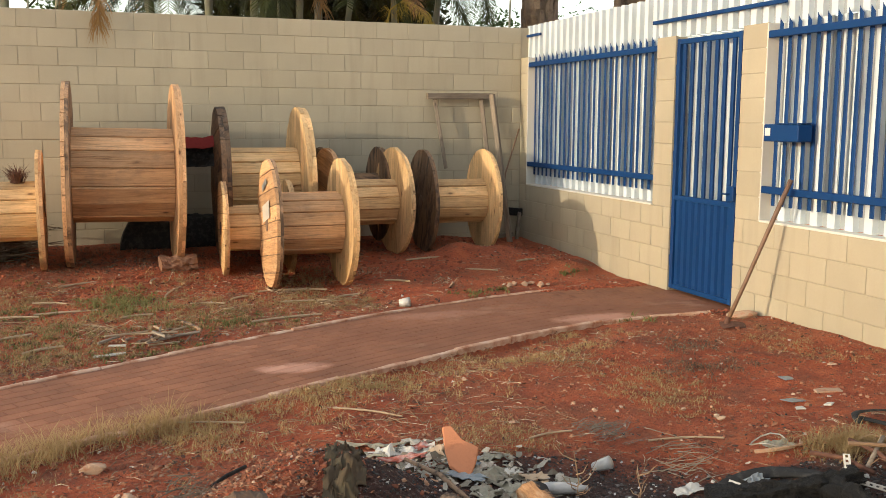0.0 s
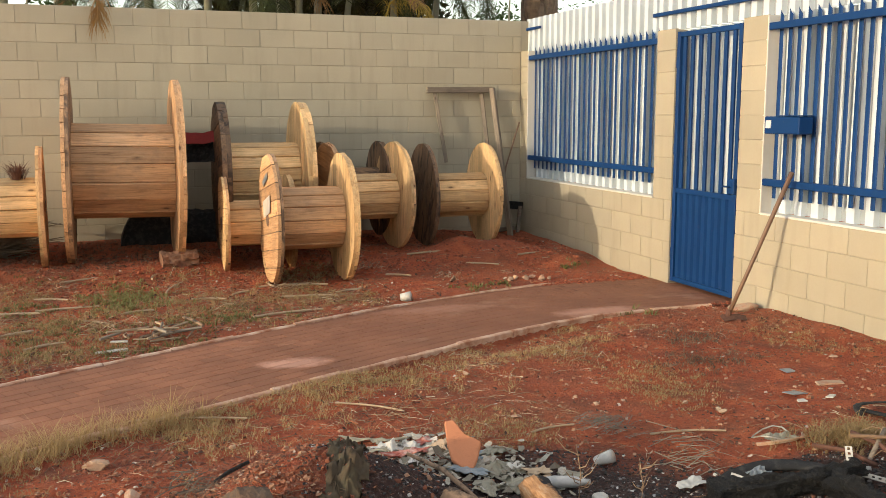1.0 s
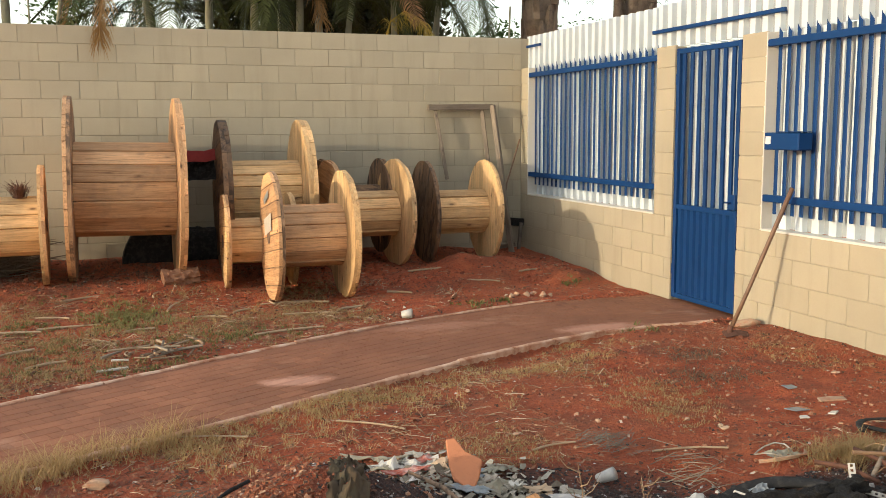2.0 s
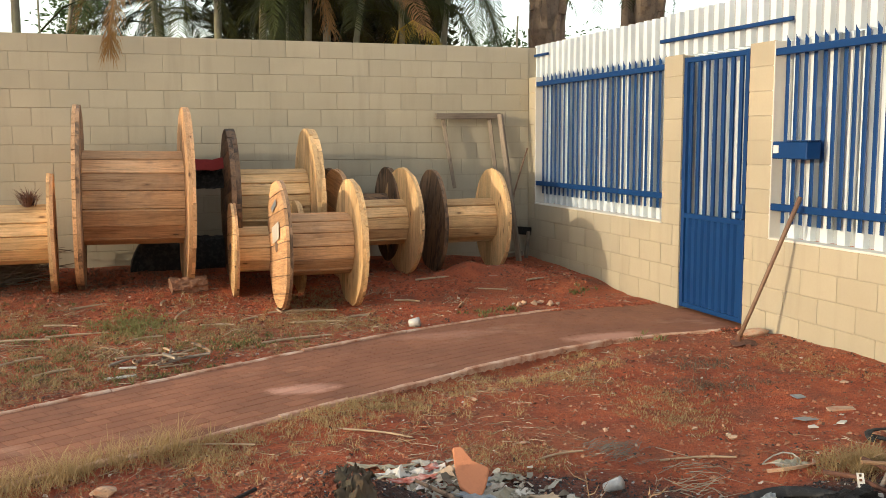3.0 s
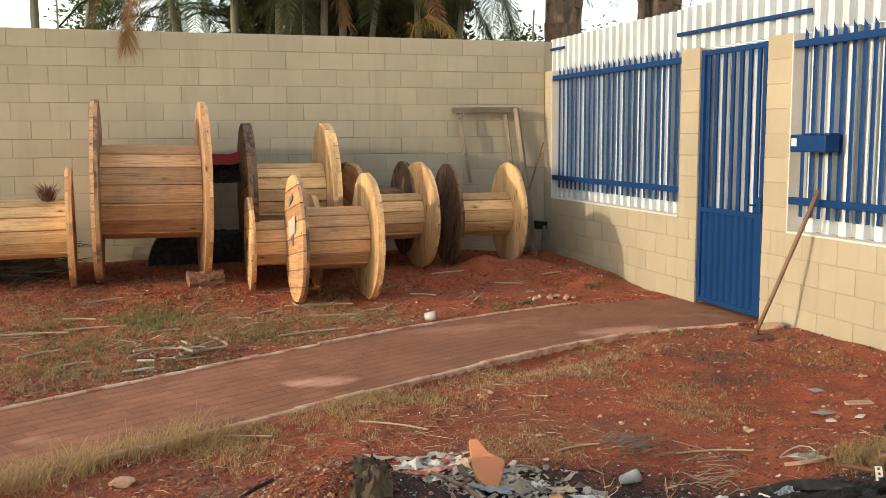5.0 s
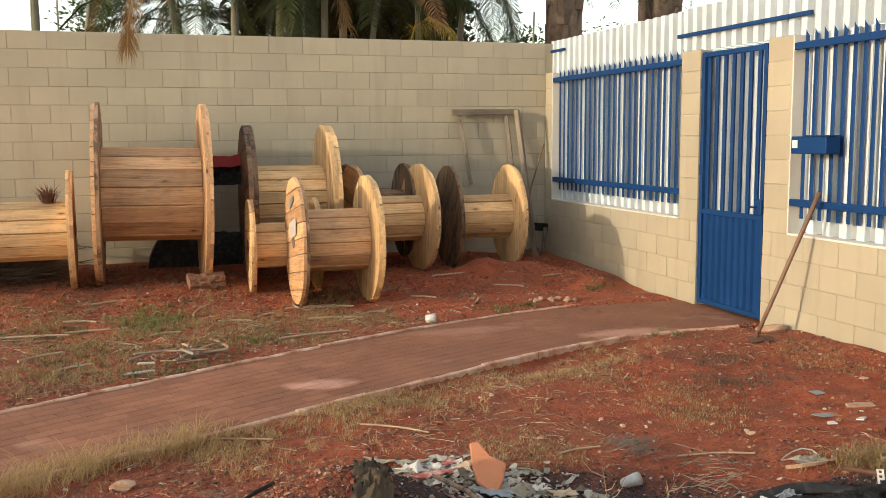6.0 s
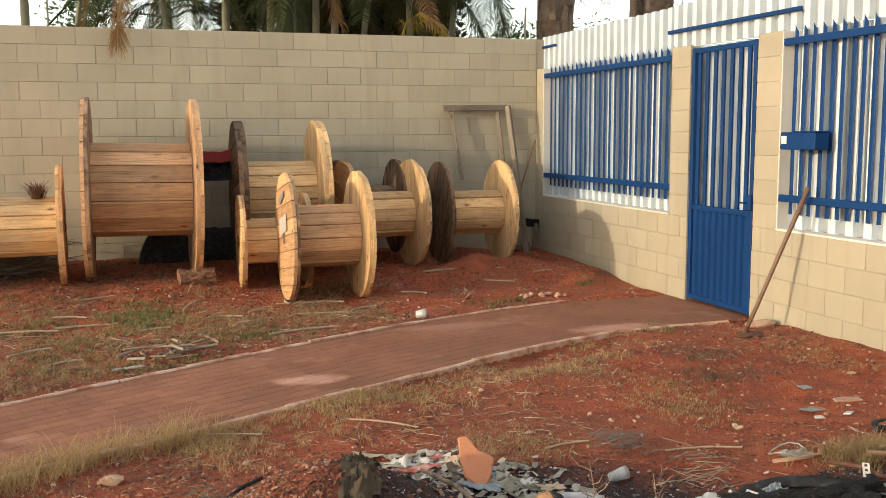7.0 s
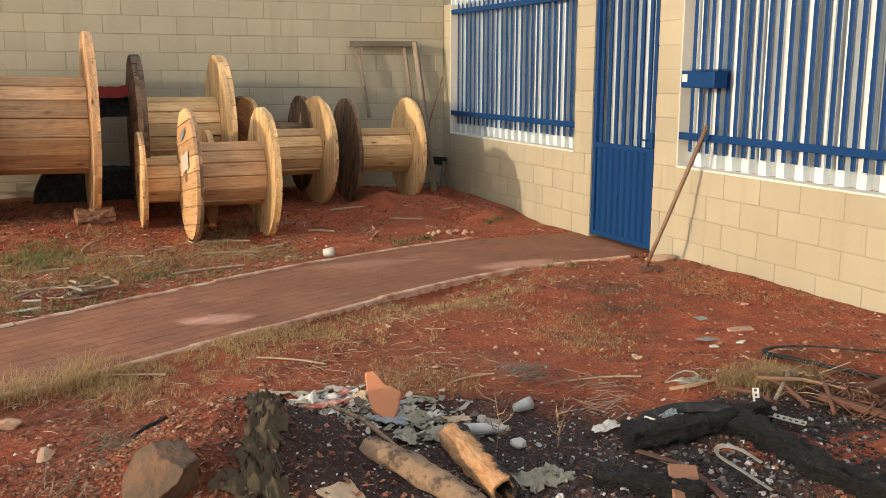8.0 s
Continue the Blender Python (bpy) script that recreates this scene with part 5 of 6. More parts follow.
# ---- uncountable litter, grass and stones ----
def scatter(name, n, area, make, material, label, seed, keep=None):
    rng = random.Random(seed)
    verts, faces = [], []
    tries = 0
    while n > 0 and tries < 400000:
        tries += 1
        x, y = area(rng)
        if x > XR - 0.03 or y > YB - 0.05:
            continue
        if keep and rng.random() > keep(x, y):
            continue
        v, f = make(rng)
        a = rng.uniform(0, 6.283)
        c, s = math.cos(a), math.sin(a)
        z = ground_z(x, y)
        on_path = path_y(x, 1) + 0.02 < y < path_y(x, 0) - 0.02
        if on_path:
            z = 0.001
        k = len(verts)
        verts += [(x + p[0] * c - p[1] * s, y + p[0] * s + p[1] * c, z + p[2]) for p in v]
        faces += [tuple(i + k for i in q) for q in f]
        n -= 1
    me = bpy.data.meshes.new(name)
    me.from_pydata(verts, [], faces)
    me.materials.append(material)
    return tagged(new(name, me), label, name.split("_")[-1], kind="stuff")


def stalk(rng):
    L, r = rng.uniform(0.03, 0.15) * rng.choice((0.5, 0.8, 1)), rng.uniform(0.0007, 0.0019)
    h = rng.uniform(0.001, 0.012)
    v = []
    k = rng.uniform(-0.08, 0.08)
    for u, z in ((-0.5, 0.001), (0.0, h * 0.8), (0.5, h * rng.uniform(0, 1.6))):
        bend = k * L * (1 - 4 * u * u)
        v += [(u * L, bend - r, z), (u * L, bend + r, z), (u * L, bend, z + 1.6 * r)]
    f = []
    for a in (0, 3):
        for i in range(3):
            j = (i + 1) % 3
            f.append((a + i, a + j, a + 3 + j, a + 3 + i))
    return v, f


def chip(rng, lo=0.005, hi=0.024):
    s = lo + (hi - lo) * rng.random() ** 3
    fl = rng.uniform(0.25, 0.7)
    v = []
    for zz, k in ((-0.3, 1.0), (1.0, 0.6)):
        for i in range(4):
            a = 1.571 * i + rng.uniform(-0.6, 0.6)
            q = s * k * rng.uniform(0.55, 1.1)
            v.append((q * math.cos(a) + 0.2 * s * zz * rng.uniform(-1, 1), q * math.sin(a), s * fl * zz * rng.uniform(0.6, 1.1)))
    return v, [(4, 5, 6, 7), (0, 1, 5, 4), (1, 2, 6, 5), (2, 3, 7, 6), (3, 0, 4, 7)]


def flake(rng, lo=0.012, hi=0.045):
    """A curled scrap of leaf, bark or foil."""
    s, k, z = rng.uniform(lo, hi), rng.uniform(0.35, 0.9), rng.uniform(0.001, 0.012)
    c, tip = rng.uniform(-0.1, 0.5) * s, rng.uniform(0, 0.45) * s
    v = [(-s * 0.5, -s * k * 0.25, z), (0, -s * k * 0.5, z + c * 0.4), (s * 0.5, -s * k * rng.uniform(0, 0.4), z + tip), (s * 0.42, s * k * 0.3, z + tip), (0, s * k * 0.45, z + c), (-s * 0.45, s * k * 0.3, z)]
    return v, [(0, 1, 4, 5), (1, 2, 3, 4)]


def blade_tuft(rng, h=0.08, n=9, w=0.0016):
    v, f = [], []
    for _ in range(n):
        a, lean, L = rng.uniform(0, 6.283), rng.uniform(0.2, 1.5), h * rng.uniform(0.35, 1.1)
        bx, by = rng.gauss(0, 0.015), rng.gauss(0, 0.015)
        c, s = math.cos(a), math.sin(a)
        k = len(v)
        m = 0.55 * L
        v += [(bx - s * w, by + c * w, -0.005), (bx + s * w, by - c * w, -0.005), (bx + c * lean * m + s * w, by + s * lean * m - c * w, m), (bx + c * lean * m - s * w, by + s * lean * m + c * w, m), (bx + c * lean * 1.3 * L, by + s * lean * 1.3 * L, L * 0.92)]
        f += [(k, k + 1, k + 2, k + 3), (k + 3, k + 2, k + 4)]
    return v, f


def near_area(rng):
    return rng.uniform(-2.2, 5.0), rng.uniform(2.3, 6.8)


def far_area(rng):
    return rng.uniform(-2.4, 5.0), rng.uniform(5.2, 10.4)


def off_path(x, y):
    return 0.0 if path_y(x, 1) < y < path_y(x, 0) else 1.0


def patchy(x, y, f=0.9, lo=-0.05):
    return max(0.0, min(1.0, (noise.noise(Vector((x * f, y * f, 3.3))) - lo) * 3))


def in_burn(x, y, grow=1.0):
    return max(1 - ((x - cx) / (rx * grow)) ** 2 - ((y - cy) / (ry * grow)) ** 2 for cx, cy, rx, ry in BURN)


scatter("straw_litter", 2600, near_area, stalk, STRAW, "scattered dry straw and stalks on the soil", 31, lambda x, y: off_path(x, y) * (0.2 + 0.8 * patchy(x, y, 1.4)) * (0.2 if in_burn(x, y) > 0 else 1) * (0.13 if x > 2.3 and y > 3.9 else 1))
scatter("straw_litter", 4800, far_area, stalk, STRAW, "scattered dry straw and stalks on the soil", 32, lambda x, y: off_path(x, y) * (1 if x < 2.6 else 0.35) * (0.3 + 0.7 * patchy(x, y)) * (1 if y < 9.4 else 0.35))
scatter("soil_chips", 6500, near_area, chip, CHIPS, "small stones and clods on the soil", 33, lambda x, y: off_path(x, y) * (0.5 if y > 4.6 else 1) * (0.1 if in_burn(x, y) > 0 else 1))
scatter("soil_chips", 3500, far_area, chip, CHIPS, "small stones and clods on the soil", 34, off_path)
scatter("clods", 2600, lambda r: (r.uniform(-2.6, 4.8), r.uniform(8.9, 11.15)), lambda r: chip(r, 0.010, 0.040), CLODS, "red clods and crumbs of loose soil below the spools", 46, lambda x, y: 0.15 + 0.85 * patchy(x + 1.7, y, 1.5, -0.1))
scatter("edge_crumbs", 900, lambda r: (lambda x: (x, path_y(x, 0) + r.gauss(0.0, 0.035)))(r.uniform(3.8, 4.95)), lambda r: chip(r, 0.006, 0.026), CLODS, "crumbs of red soil washed over the path edge", 47)
scatter("edge_crumbs", 260, lambda r: (r.uniform(4.6, 4.95), 6.66 + r.gauss(0.0, 0.04)), lambda r: chip(r, 0.006, 0.026), CLODS, "crumbs of red soil at the kerb's end", 48)
for lx, ly, s in ((3.95, 5.72, 0.16), (3.58, 5.12, 0.10)):
    scatter("dead_weeds", 130, lambda r: (r.gauss(lx, 0.20), r.gauss(ly, s)), lambda r: blade_tuft(r, 0.035, 8, 0.0012), DEAD_WEED, "patch of dark withered weeds on red soil", 49 + int(lx * 10))
# Dark litter added to stand in for deep shade on the soil under the spools.
scatter("dead_weeds", 1700, lambda r: (r.uniform(-2.4, 4.2), r.uniform(9.7, 11.15)), lambda r: blade_tuft(r, 0.03, 6, 0.0018), DEAD_WEED, "dark stalks and leaves added to deepen the shade below the spools", 72, lambda x, y: 0.3 + 0.7 * (x < 0.9))
scatter("heap_chips", 3200, lambda r: (r.gauss(0.45, 0.45), r.gauss(3.6, 0.35)), lambda r: chip(r, 0.004, 0.022), CHIPS, "red clods and rubble on the heap", 35, lambda x, y: 1.0 if in_burn(x, y, 0.8) < 0 else 0.12)
LEAVES = mat_islands("leaf_litter", [(0.0, (0.05, 0.024, 0.014)), (0.5, (0.17, 0.058, 0.028)), (0.85, (0.27, 0.115, 0.058)), (0.97, (0.38, 0.23, 0.14)), (1.0, (0.60, 0.52, 0.43))])
REFUSE = mat_islands("refuse", [(0.0, (0.13, 0.11, 0.08)), (0.4, (0.28, 0.27, 0.21)), (0.7, (0.42, 0.40, 0.34)), (0.9, (0.55, 0.47, 0.37)), (1.0, (0.70, 0.69, 0.66))])
scatter("leaf_litter", 3600, lambda r: (r.gauss(0.20, 0.42), r.gauss(3.45, 0.40)), lambda r: flake(r, 0.006, 0.026), LEAVES, "dry leaves and bark scraps on the heap", 65, lambda x, y: 1.0 if x < 0.72 else 0.15)
scatter("leaf_litter", 4600, near_area, lambda r: flake(r, 0.010, 0.034), LEAVES, "dry leaves and bark scraps on the soil", 66, lambda x, y: off_path(x, y) * (0.25 + 0.75 * patchy(x + 4, y, 1.2)))
scatter("leaf_litter", 4200, far_area, lambda r: flake(r, 0.012, 0.045), LEAVES, "dry leaves and bark scraps on the soil", 67, lambda x, y: (y > path_y(x, 0) + 0.03) * (1 if x < 2.4 else 0.4))
scatter("refuse_litter", 230, lambda r: (r.gauss(1.34, 0.13), r.gauss(4.02, 0.12)), lambda r: flake(r, 0.025, 0.075), REFUSE, "small grey and white scraps of refuse", 68)
scatter("refuse_litter", 190, lambda r: (r.gauss(1.58, 0.13), r.gauss(3.70, 0.11)), lambda r: flake(r, 0.02, 0.065), REFUSE, "small grey and white scraps of refuse", 69)
scatter("charcoal", 2600, lambda r: (r.gauss(2.45, 0.5), r.gauss(2.86, 0.22)), lambda r: chip(r, 0.006, 0.026), CINDER, "lumps of charcoal on burnt soil", 70)
scatter("cinder_litter", 15000, lambda r: (r.uniform(0.2, 4.3), r.uniform(2.3, 4.4)), lambda r: chip(r, 0.002, 0.014), CINDER, "black cinders and grey ash on burnt soil", 36, lambda x, y: 1.0 if in_burn(x, y) > 0.1 * noise.noise(Vector((x * 3, y * 3, 0))) else 0.02)
scatter("dry_grass", 620, lambda r: (lambda x: (x, path_y(x, 1) - 0.10 + r.gauss(0, 0.10)))(r.uniform(-2.2, 0.5)), lambda r: blade_tuft(r, 0.13, 8, 0.0013), GRASS_DRY, "tall dry grass along the kerb", 37, lambda x, y: 1.0 if y < path_y(x, 1) + 0.12 and x < 0.15 + 0.3 * random.Random(int(x * 50)).random() else 0.0)
scatter("dry_grass", 800, lambda r: (lambda x: (x, path_y(x, 1) - 0.05 - abs(r.gauss(0, 0.35))))(r.uniform(0.2, 4.2)), lambda r: blade_tuft(r, 0.045, 9, 0.0012), GRASS_DRY, "low dry grass beside the path", 38, lambda x, y: patchy(x, y, 1.6, 0.0) if x > 2.6 else 0.25 + 0.75 * patchy(x, y, 1.6, 0.0))
scatter("dry_grass", 2600, far_area, lambda r: blade_tuft(r, 0.045, 8), GRASS_OLIVE, "low dry grass beyond the path", 39, lambda x, y: (y > path_y(x, 0) + 0.05) * (x < 2.2) * (y < 9.6) * (0.15 + 0.85 * patchy(x, y, 1.3, 0.0)))
scatter("green_weed", 700, far_area, lambda r: blade_tuft(r, 0.035, 8, 0.003), GRASS_GREEN, "low green weeds among dry litter", 40, lambda x, y: (y > path_y(x, 0) + 0.05) * (y < 9.6) * (x < 1.5) * patchy(x + 5.3, y, 1.1, 0.1))
scatter("green_weed", 260, lambda r: (r.gauss(0.05, 0.17), r.gauss(8.5, 0.34)), lambda r: blade_tuft(r, 0.045, 8, 0.0032), GRASS_GREEN, "patch of green weeds", 41)
scatter("green_weed", 45, lambda r: (lambda p: (p[0] + r.gauss(0, 0.12), p[1] + r.gauss(0, 0.06)))(r.choice(((3.1, 8.08), (3.3, 8.12), (4.15, 6.60), (4.5, 8.75), (0.9, 7.5)))), lambda r: blade_tuft(r, 0.05, 8, 0.004), GRASS_GREEN, "small green weeds at the path edge", 42)
scatter("dry_grass", 260, lambda r: (r.gauss(3.32, 0.15), r.gauss(3.46, 0.09)), lambda r: blade_tuft(r, 0.075, 9, 0.0013), GRASS_OLIVE, "clump of dry grass in the scrap", 43)
scatter("dry_grass", 1500, near_area, lambda r: blade_tuft(r, 0.022, 10, 0.0012), GRASS_OLIVE, "thin dry grass on red soil", 44, lambda x, y: (y < path_y(x, 1) - 0.1) * (in_burn(x, y) < 0) * patchy(x + 2, y, 1.3, 0.1))


# ---- palms and trees behind the wall ----
def frond_bm(L, droop, leaf, seed, n=72, width=0.016, lift=0.55):
    """A feather leaf from its base along +x: arched stalk with hanging leaflets on both sides."""
    rng = random.Random(seed)
    bm = bmesh.new()

    def at(s):
        return Vector((L * s * (1 - 0.22 * droop * s * s), 0, L * (lift * s - (lift + droop) * s * s * 0.8)))

    add_tube(bm, [at(i / 8) for i in range(9)], [0.014 - 0.0014 * i for i in range(9)], 5)
    for i in range(n):
        s = 0.14 + 0.86 * i / (n - 1)
        p, d = at(s), (at(min(s + 0.02, 1.0)) - at(s - 0.02)).normalized()
        ln = leaf * (0.35 + 0.65 * math.sin(math.pi * min(0.12 + 0.80 * s, 1))) * rng.uniform(0.85, 1.1)
        for side in (-1, 1):
            out = (Vector((0, side, 0)) * 0.85 + d * 0.75 + Vector((0, 0, rng.uniform(-0.15, 0.25)))).normalized()
            q1 = p + out * ln * 0.5
            q2 = q1 + (out + Vector((0, 0, -0.9 * rng.uniform(0.6, 1.4)))).normalized() * ln * 0.5
            w = d * width
            v = [bm.verts.new(c) for c in (p - w * 0.3, p + w * 0.3, q1 + w * 0.6, q1 - w * 0.6, q2)]
            bm.faces.new((v[0], v[1], v[2], v[3])), bm.faces.new((v[3], v[2], v[4]))
    return bm


FRONDS = [frond_bm(1.9, 0.55, 0.42, 1), frond_bm(1.7, 0.9, 0.40, 2), frond_bm(2.1, 0.3, 0.45, 3, 80), frond_bm(1.5, 1.3, 0.36, 4)]
FROND_MESH = []
for mat in (PALM_GREEN, PALM_DRY):
    FROND_MESH.append([mesh_of("frond", f.copy(), mat) for f in FRONDS])


def make_palm(x, y, h, r, n, label, seed, lean=(0, 0), mat=None, dry=0.05, rings=True):
    rng = random.Random(seed)
    base = ground_z(0, 14) - 0.1
    p = thing("palm_tree", label, "palm tree", pose(x, y, base), "palms behind the wall")
    bm = bmesh.new()
    pts, rad = [], []
    steps = int(h / 0.16)
    for i in range(steps + 1):
        u = i / steps
        pts.append((lean[0] * u * u, lean[1] * u * u, h * u))
        rad.append(r * (1.15 - 0.3 * u) * (1.07 if rings and i % 2 else 1.0))
    add_tube(bm, pts, rad, 12)
    part("trunk", bm, mat or TRUNK_PALE, p, smooth=True)
    for i in range(n):
        a = 360 * i / n + rng.uniform(-18, 18)
        kind = 1 if rng.random() < dry else 0
        k = rng.randrange(4)
        m = pose(lean[0], lean[1], h + rng.uniform(-0.15, 0.1), 0, rng.uniform(-30, 22), a)
        part("frond", FROND_MESH[kind][k], PALM_GREEN, p, "dry brown frond" if kind else "", m)
    return p


PALMS = [(-1.18, 13.3, 4.0, 0.055, 6, (0, 0)), (-0.85, 14.6, 4.5, 0.035, 5, (0.5, 0)), (0.74, 13.3, 3.75, 0.05, 8, (-0.3, 0.2)), (1.31, 13.3, 3.9, 0.055, 8, (0.02, 0)), (1.89, 13.3, 3.75, 0.055, 8, (0.05, 0)),
         (2.52, 13.3, 3.9, 0.055, 9, (0.05, 0)), (3.91, 13.3, 3.8, 0.05, 10, (0.0, 0)), (3.3, 15.6, 4.0, 0.07, 12, (0, 0)), (0.55, 14.6, 3.3, 0.05, 8, (0.1, 0)), (3.1, 13.6, 3.5, 0.05, 9, (0.3, 0)), (4.6, 13.9, 4.2, 0.05, 9, (0.3, 0))]
for i, (x, y, h, r, n, ln) in enumerate(PALMS):
    make_palm(x, y, h, r, n, "slender green palm with pale ringed trunk", 50 + i, ln)


def make_big_trunk(x, y, r, label, seed):
    rng = random.Random(seed)
    p = thing("palm_tree", label, "palm tree", pose(x, y, 0), "palms behind the wall")
    bm = bmesh.new()
    add_tube(bm, [(0, 0, 0), (0.02, 0, 1.5), (-0.03, 0, 3.2), (0.04, 0, 5.5)], [r * 1.1, r, r * 0.95, r * 0.9], 18)
    part("trunk", bm, TRUNK_DARK, p)
    for i in range(34):  # old leaf bases
        a, z = rng.uniform(0, 6.283), 2.2 + 2.6 * i / 34
        q = Vector((math.cos(a), math.sin(a), 0))
        bm = bmesh.new()
        add_tube(bm, [q * r * 0.8 + Vector((0, 0, z - 0.35)), q * r * 1.08 + Vector((0, 0, z)), q * r * 1.3 + Vector((0, 0, z + 0.22))], [0.10, 0.075, 0.03], 6)
        part("leaf_base", bm, TRUNK_DARK, p)
    for i in range(9):
        part("frond", FROND_MESH[0][i % 4], PALM_GREEN, p, "", pose(0, 0, 5.4, 0, rng.uniform(-35, 0), 40 * i))


make_big_trunk(6.36, 13.6, 0.235, "thick rough palm trunk with old leaf bases", 71)
make_big_trunk(8.95, 15.0, 0.26, "thick rough palm trunk behind the sheet fence", 72)
make_palm(8.45, 15.0, 5.2, 0.075, 8, "slender dark palm behind the sheet fence", 73, (0.1, 0), TRUNK_DARK)
lone("thin_pole", tube([(2.23, 13.0, 0), (2.20, 13.0, 5.0)], 0.02, 8), TRUNK_PALE, "thin pale upright pole behind the wall", "pole", Matrix())
lone("thin_pole", tube([(5.30, 12.6, 0), (5.42, 12.6, 3.35)], [0.022, 0.014], 8), TRUNK_PALE, "thin leaning pale pole behind the wall", "pole", Matrix())
lone("thin_pole", tube([(-0.82, 12.4, 0), (-0.86, 12.4, 4.2)], 0.012, 6), TRUNK_PALE, "thin pale cable pole behind the wall", "pole", Matrix())
# dead frond hanging over the wall, and yellowing ones beyond it
def hanging_frond(pts, leaf, seed, n=34):
    """A limp frond along a line of points, its leaflets hanging."""
    rng = random.Random(seed)
    P = [Vector(p) for p in pts]
    bm = bmesh.new()
    add_tube(bm, P, [0.014 - 0.010 * i / (len(P) - 1) for i in range(len(P))], 5)
    for i in range(n):
        s = (0.15 + 0.85 * i / (n - 1)) * (len(P) - 1)
        k = min(int(s), len(P) - 2)
        p, d = P[k].lerp(P[k + 1], s - k), (P[k + 1] - P[k]).normalized()
        for side in (-1, 1):
            out = (Vector((side * rng.uniform(0.1, 0.8), rng.uniform(-0.25, 0.1), 0)) + d * rng.uniform(0.2, 0.9) + Vector((0, 0, -0.5))).normalized()
            ln = leaf * rng.uniform(0.6, 1.1)
            q1 = p + out * ln * 0.5
            q2 = q1 + (out + Vector((rng.uniform(-0.3, 0.3), 0, -1.0))).normalized() * ln * 0.5
            w = Vector((rng.uniform(0.002, 0.006), 0.002, 0.001))
            v = [bm.verts.new(x) for x in (p - w, p + w, q1 + w, q1 - w, q2)]
            bm.faces.new((v[0], v[1], v[2], v[3])), bm.faces.new((v[3], v[2], v[4]))
    return bm


lone("dead_frond", hanging_frond([(0.34, 12.3, 3.66), (0.14, 11.9, 3.50), (0.02, 11.5, 3.22), (-0.05, 11.17, 2.86), (-0.065, 11.14, 2.62)], 0.28, 6, 110), PALM_DRY, "dead brown palm frond hanging over the wall", "palm frond", Matrix())
lone("dead_frond", hanging_frond([(2.35, 13.2, 4.1), (2.55, 13.0, 3.9), (2.70, 12.9, 3.5), (2.76, 12.8, 3.1)], 0.34, 7, 70), PALM_DRY, "drooping orange brown palm frond behind the wall", "palm frond", Matrix())
lone("yellow_frond", hanging_frond([(3.66, 12.9, 2.86), (3.74, 12.9, 3.12), (3.95, 12.9, 3.27), (4.2, 12.9, 3.16), (4.36, 12.9, 2.9)], 0.30, 8, 90), PALM_YELLOW, "yellowing arched palm frond behind the wall", "palm frond", Matrix())
lone("arched_frond", hanging_frond([(3.95, 13.2, 3.65), (4.35, 13.2, 3.68), (4.75, 13.2, 3.45), (5.0, 13.2, 2.95)], 0.40, 9, 110), PALM_GREEN, "green arched palm frond behind the wall", "palm frond", Matrix())
lone("arched_frond", hanging_frond([(4.7, 13.6, 4.2), (5.05, 13.6, 4.0), (5.38, 13.6, 3.6), (5.5, 13.6, 3.1)], 0.52, 10, 90), PALM_GREEN, "green drooping palm frond behind the wall", "palm frond", Matrix())
lone("arched_frond", hanging_frond([(-0.95, 13.0, 2.9), (-0.6, 13.0, 3.28), (-0.15, 13.0, 3.5), (0.4, 13.0, 3.55)], 0.10, 12, 60), PALM_GREEN, "dark bare arched palm frond behind the wall", "palm frond", Matrix())


def make_tree(name, x, y, h, r, n, mat, label, seed, low=0.0, flat=0.7, leaf=0.085, trunk=0.12):
    """Tapered trunk, limbs and a crown of many separate leaves in uneven clumps."""
    rng = random.Random(seed)
    t = thing(name, label, "tree", pose(x, y, 0))
    bm = bmesh.new()
    add_tube(bm, [(0, 0, 0), (0.1, 0, h * 0.4), (0, 0.1, h * 0.8)], [trunk, trunk * 0.8, trunk * 0.3], 10)
    for _ in range(7):
        a, z = rng.uniform(0, 6.283), h * rng.uniform(0.25, 0.7)
        add_tube(bm, [(0, 0, z), (r * 0.4 * math.cos(a), r * 0.4 * math.sin(a), z + 0.4), (r * 0.8 * math.cos(a), r * 0.8 * math.sin(a), z + 0.8)], [trunk * 0.5, trunk * 0.3, 0.01], 6)
    part("trunk", bm, TRUNK_DARK, t)
    verts, faces = [], []
    clumps = []
    for _ in range(26):
        d = Vector((rng.gauss(0, 1), rng.gauss(0, 1), rng.gauss(0, 1))).normalized() * rng.uniform(0.3, 1.0)
        clumps.append((Vector((d.x * r, d.y * r, low + (h - low) * (0.5 + 0.5 * d.z * flat))), rng.uniform(0.25, 0.5) * r))
    for i in range(n):
        c, cr = clumps[i % len(clumps)]
        p = c + Vector((rng.gauss(0, 1), rng.gauss(0, 1), rng.gauss(0, 0.7))) * cr * 0.5
        if p.z < low:
            p.z = low + rng.uniform(0, 0.3)
        u = Vector((rng.gauss(0, 1), rng.gauss(0, 1), rng.gauss(0, 0.6))).normalized()
        w = u.cross(Vector((rng.gauss(0, 1), rng.gauss(0, 1), rng.gauss(0, 1)))).normalized()
        s = leaf * rng.uniform(0.6, 1.3)
        k = len(verts)
        verts += [tuple(p - u * s), tuple(p + w * s * 0.35), tuple(p + u * s), tuple(p - w * s * 0.35)]
        faces.append((k, k + 1, k + 2, k + 3))
    me = bpy.data.meshes.new("crown")
    me.from_pydata(verts, [], faces)
    part("crown", me, mat, t)
    me.materials.append(mat)
    return t


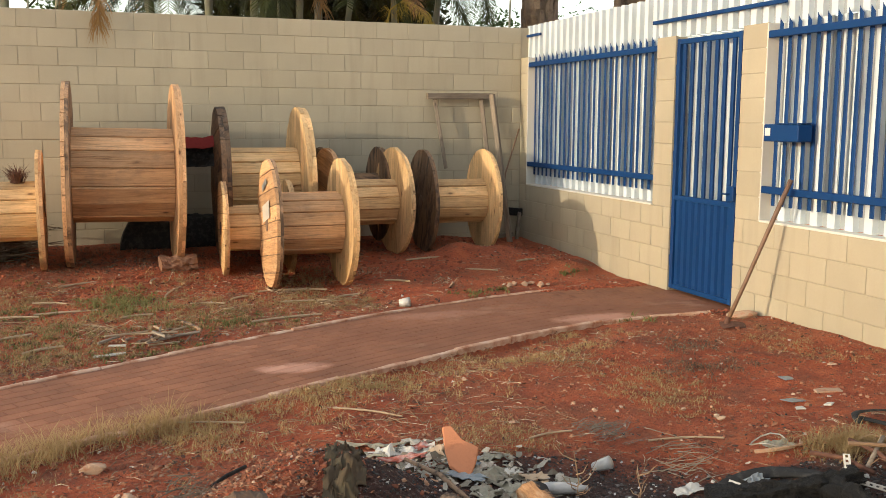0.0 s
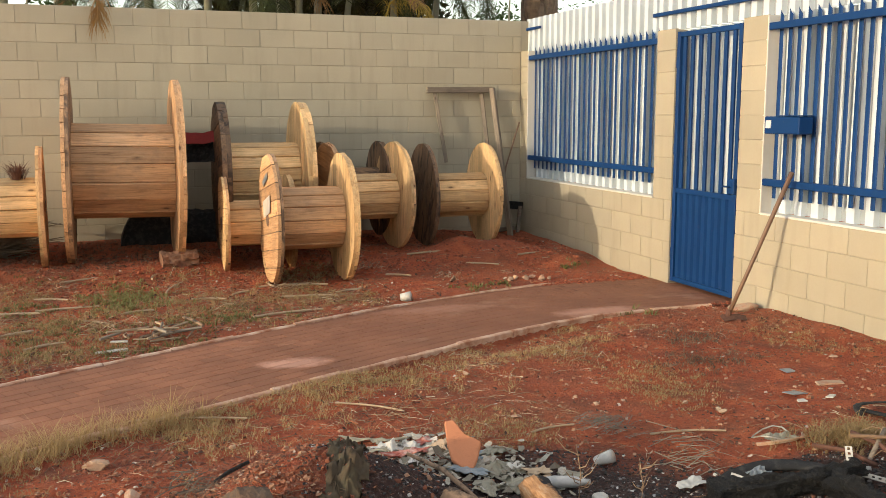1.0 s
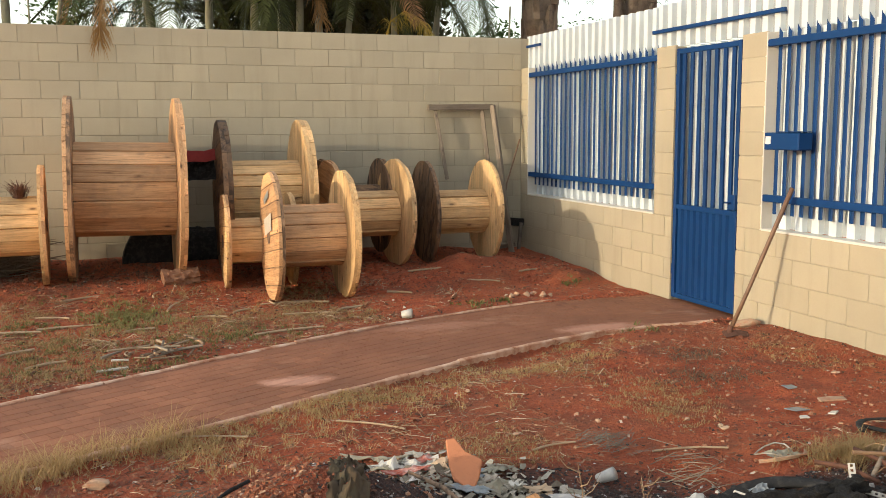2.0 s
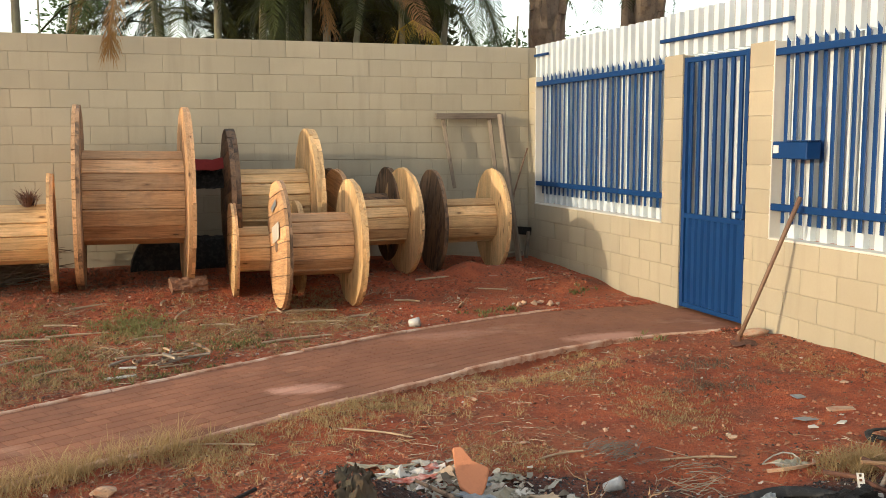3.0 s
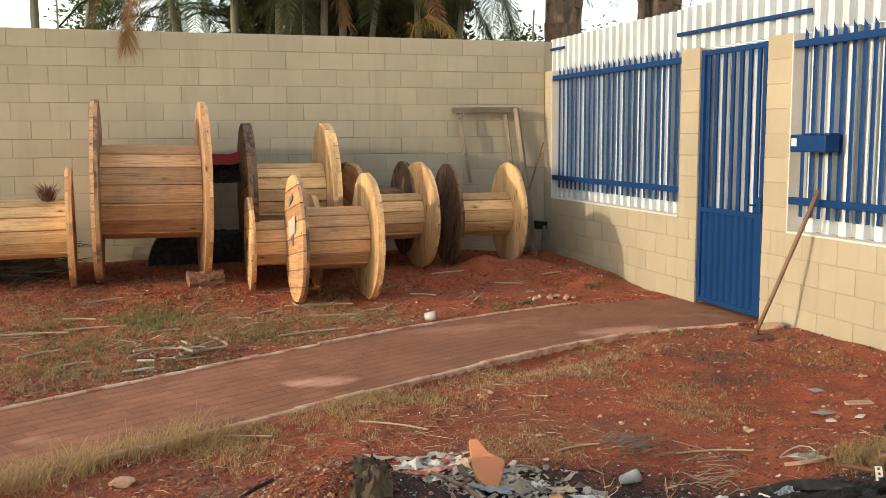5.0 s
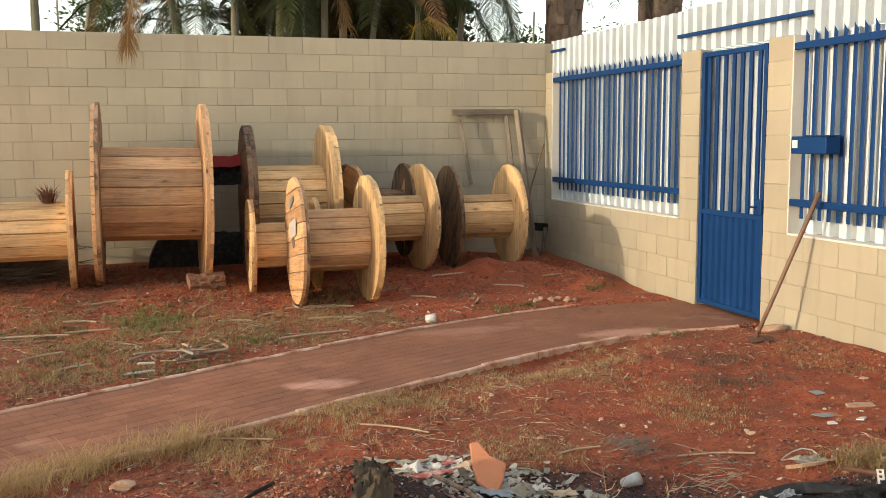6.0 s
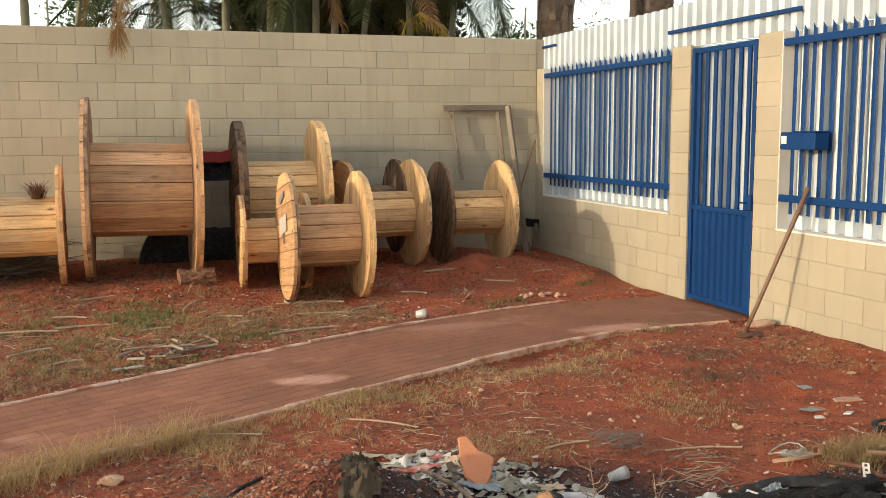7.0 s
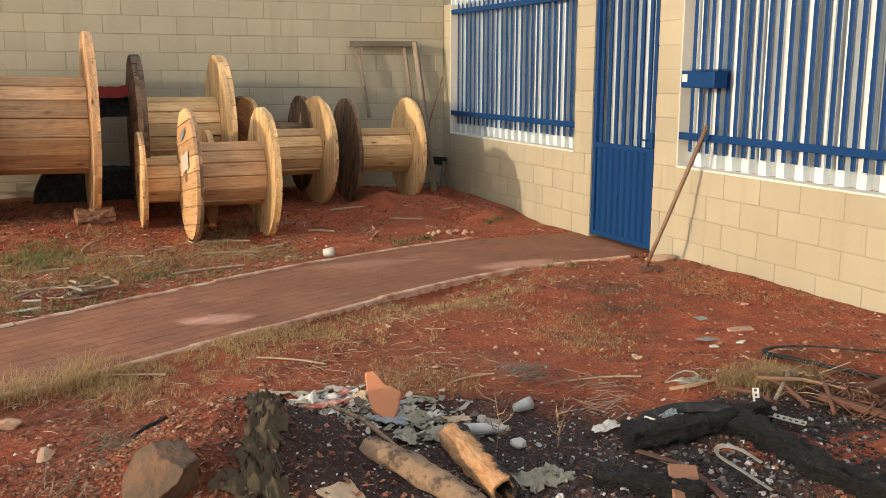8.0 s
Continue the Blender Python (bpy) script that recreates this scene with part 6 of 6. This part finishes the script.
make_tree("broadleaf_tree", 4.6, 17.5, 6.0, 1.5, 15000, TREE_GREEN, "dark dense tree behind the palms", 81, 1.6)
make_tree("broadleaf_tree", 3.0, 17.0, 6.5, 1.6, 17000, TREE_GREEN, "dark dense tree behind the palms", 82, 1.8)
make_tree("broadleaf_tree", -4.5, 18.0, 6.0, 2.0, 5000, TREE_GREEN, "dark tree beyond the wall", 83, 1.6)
make_tree("hedge_bush", 7.4, 18.0, 3.9, 1.3, 11000, HEDGE_GREEN, "green hedge bush behind the wall", 84, 1.0, 1.0, 0.06, 0.05)
make_tree("hedge_bush", -0.6, 19.0, 4.3, 1.2, 8000, HEDGE_GREEN, "pale green bush behind the wall", 85, 1.0, 1.0, 0.06, 0.05)
make_tree("hedge_bush", 10.5, 19.0, 4.6, 1.4, 9000, HEDGE_GREEN, "green bush behind the sheet fence", 86, 1.0, 1.0, 0.06, 0.05)


# ---- pavers, piece by piece ----
def lay_pavers():
    rng = random.Random(91)
    full = mesh_of("paver", box(-0.0975, 0.0975, -0.0475, 0.0475, -0.05, 0.0, 0.002), PATH)
    rest = bmesh.new()
    x, col, count = -2.5, 0, 0
    while x < 4.9:
        c, a, hw = path_frame(x)
        t, nrm = Vector((math.cos(a), math.sin(a), 0)), Vector((-math.sin(a), math.cos(a), 0))
        reach = hw * math.cos(a) - 0.045
        if x > 3.4:
            reach += 0.06
        k = -int(reach / 0.1)
        shift = 0.1 if col % 2 else 0.0
        while k * 0.1 < reach - 0.04:
            w = k * 0.1 + 0.03
            off = 0.1 if k % 2 else 0.0
            p = Vector((x, c, 0)) + nrm * w + t * off
            if path_y(p.x, 1) + 0.07 < p.y < path_y(p.x, 0) - (0.07 if p.x < 3.9 else 0.02) and p.x < XR + 0.02:
                m = pose(p.x, p.y, rng.uniform(-0.0006, 0.0004), rng.uniform(-0.06, 0.06), rng.uniform(-0.06, 0.06), math.degrees(a))
                if -1.2 < p.x < 1.35 and count < 300:
                    part("paver", full, PATH, path, m=m)
                    count += 1
                else:
                    add_box(rest, -0.0975, 0.0975, -0.0475, 0.0475, -0.05, 0.0, m)
            k += 1
        x += 0.2 * math.cos(a)
        col += 1
    ob = part("paver_field", rest, PATH, path)
    ob["kind"] = "stuff"
    bed = bmesh.new()
    xs = [-2.6 + 0.15 * i for i in range(53)]
    lo = [bed.verts.new((q, path_y(q, 1), -0.0025)) for q in xs]
    hi = [bed.verts.new((q, path_y(q, 0), -0.0025)) for q in xs]
    for i in range(len(xs) - 1):
        bed.faces.new((lo[i], lo[i + 1], hi[i + 1], hi[i]))
    part("joint_bed", bed, JOINT, path)


lay_pavers()


# ---- wall blocks, piece by piece ----
def lay_blocks():
    rng = random.Random(11)
    full = block_mesh("block", BL - 0.007, 0.03, 0.1935)
    rows = 14
    for r in range(rows):
        off = 0.0 if r % 2 == 0 else 0.5
        z = ZT - 0.2 * (r + 0.5)
        k = -4
        while True:
            a = X0 + BL * (k + off)
            b = a + BL
            if a > XR - 0.02:
                break
            me, c = full, (a + b) / 2
            if b > XR - 0.002:
                b = XR - 0.002
                me, c = block_mesh("block", b - a - 0.008, 0.03, 0.193), (a + b) / 2
            part("block", me, BLOCK_PAINT, wall_north, m=pose(c, YB + 0.015 + rng.uniform(-0.0015, 0.0015), z, 0, 0, rng.uniform(-0.15, 0.15)))
            k += 1


def lay_east():
    rng = random.Random(12)

    def run(y0, y1, row, shift):
        z = ZC + 0.2 * (row + 0.5)
        y = y1 - (0.4 * shift if shift else 0.4)
        top = y1
        while top > y0 + 0.01:
            lo = max(y, y0)
            if lo - y0 < 0.09:
                lo = y0
            part("block", block_mesh("block", 0.03, top - lo - 0.006, 0.193), BLOCK_PAINT, wall_east, m=pose(XR + 0.015 + rng.uniform(-0.0015, 0.0015), (top + lo) / 2, z))
            top, y = lo, lo - 0.4

    for row in range(-1, 4):
        run(7.72, YB, row, 0.5 if row % 2 else 0.0)
        run(2.0, 6.73, row, 0.3 if row % 2 else 0.8)
    for a, b in PILLARS:
        for row in range(4, 12):
            run(a, b, row, 0.0)


lay_blocks()
lay_east()
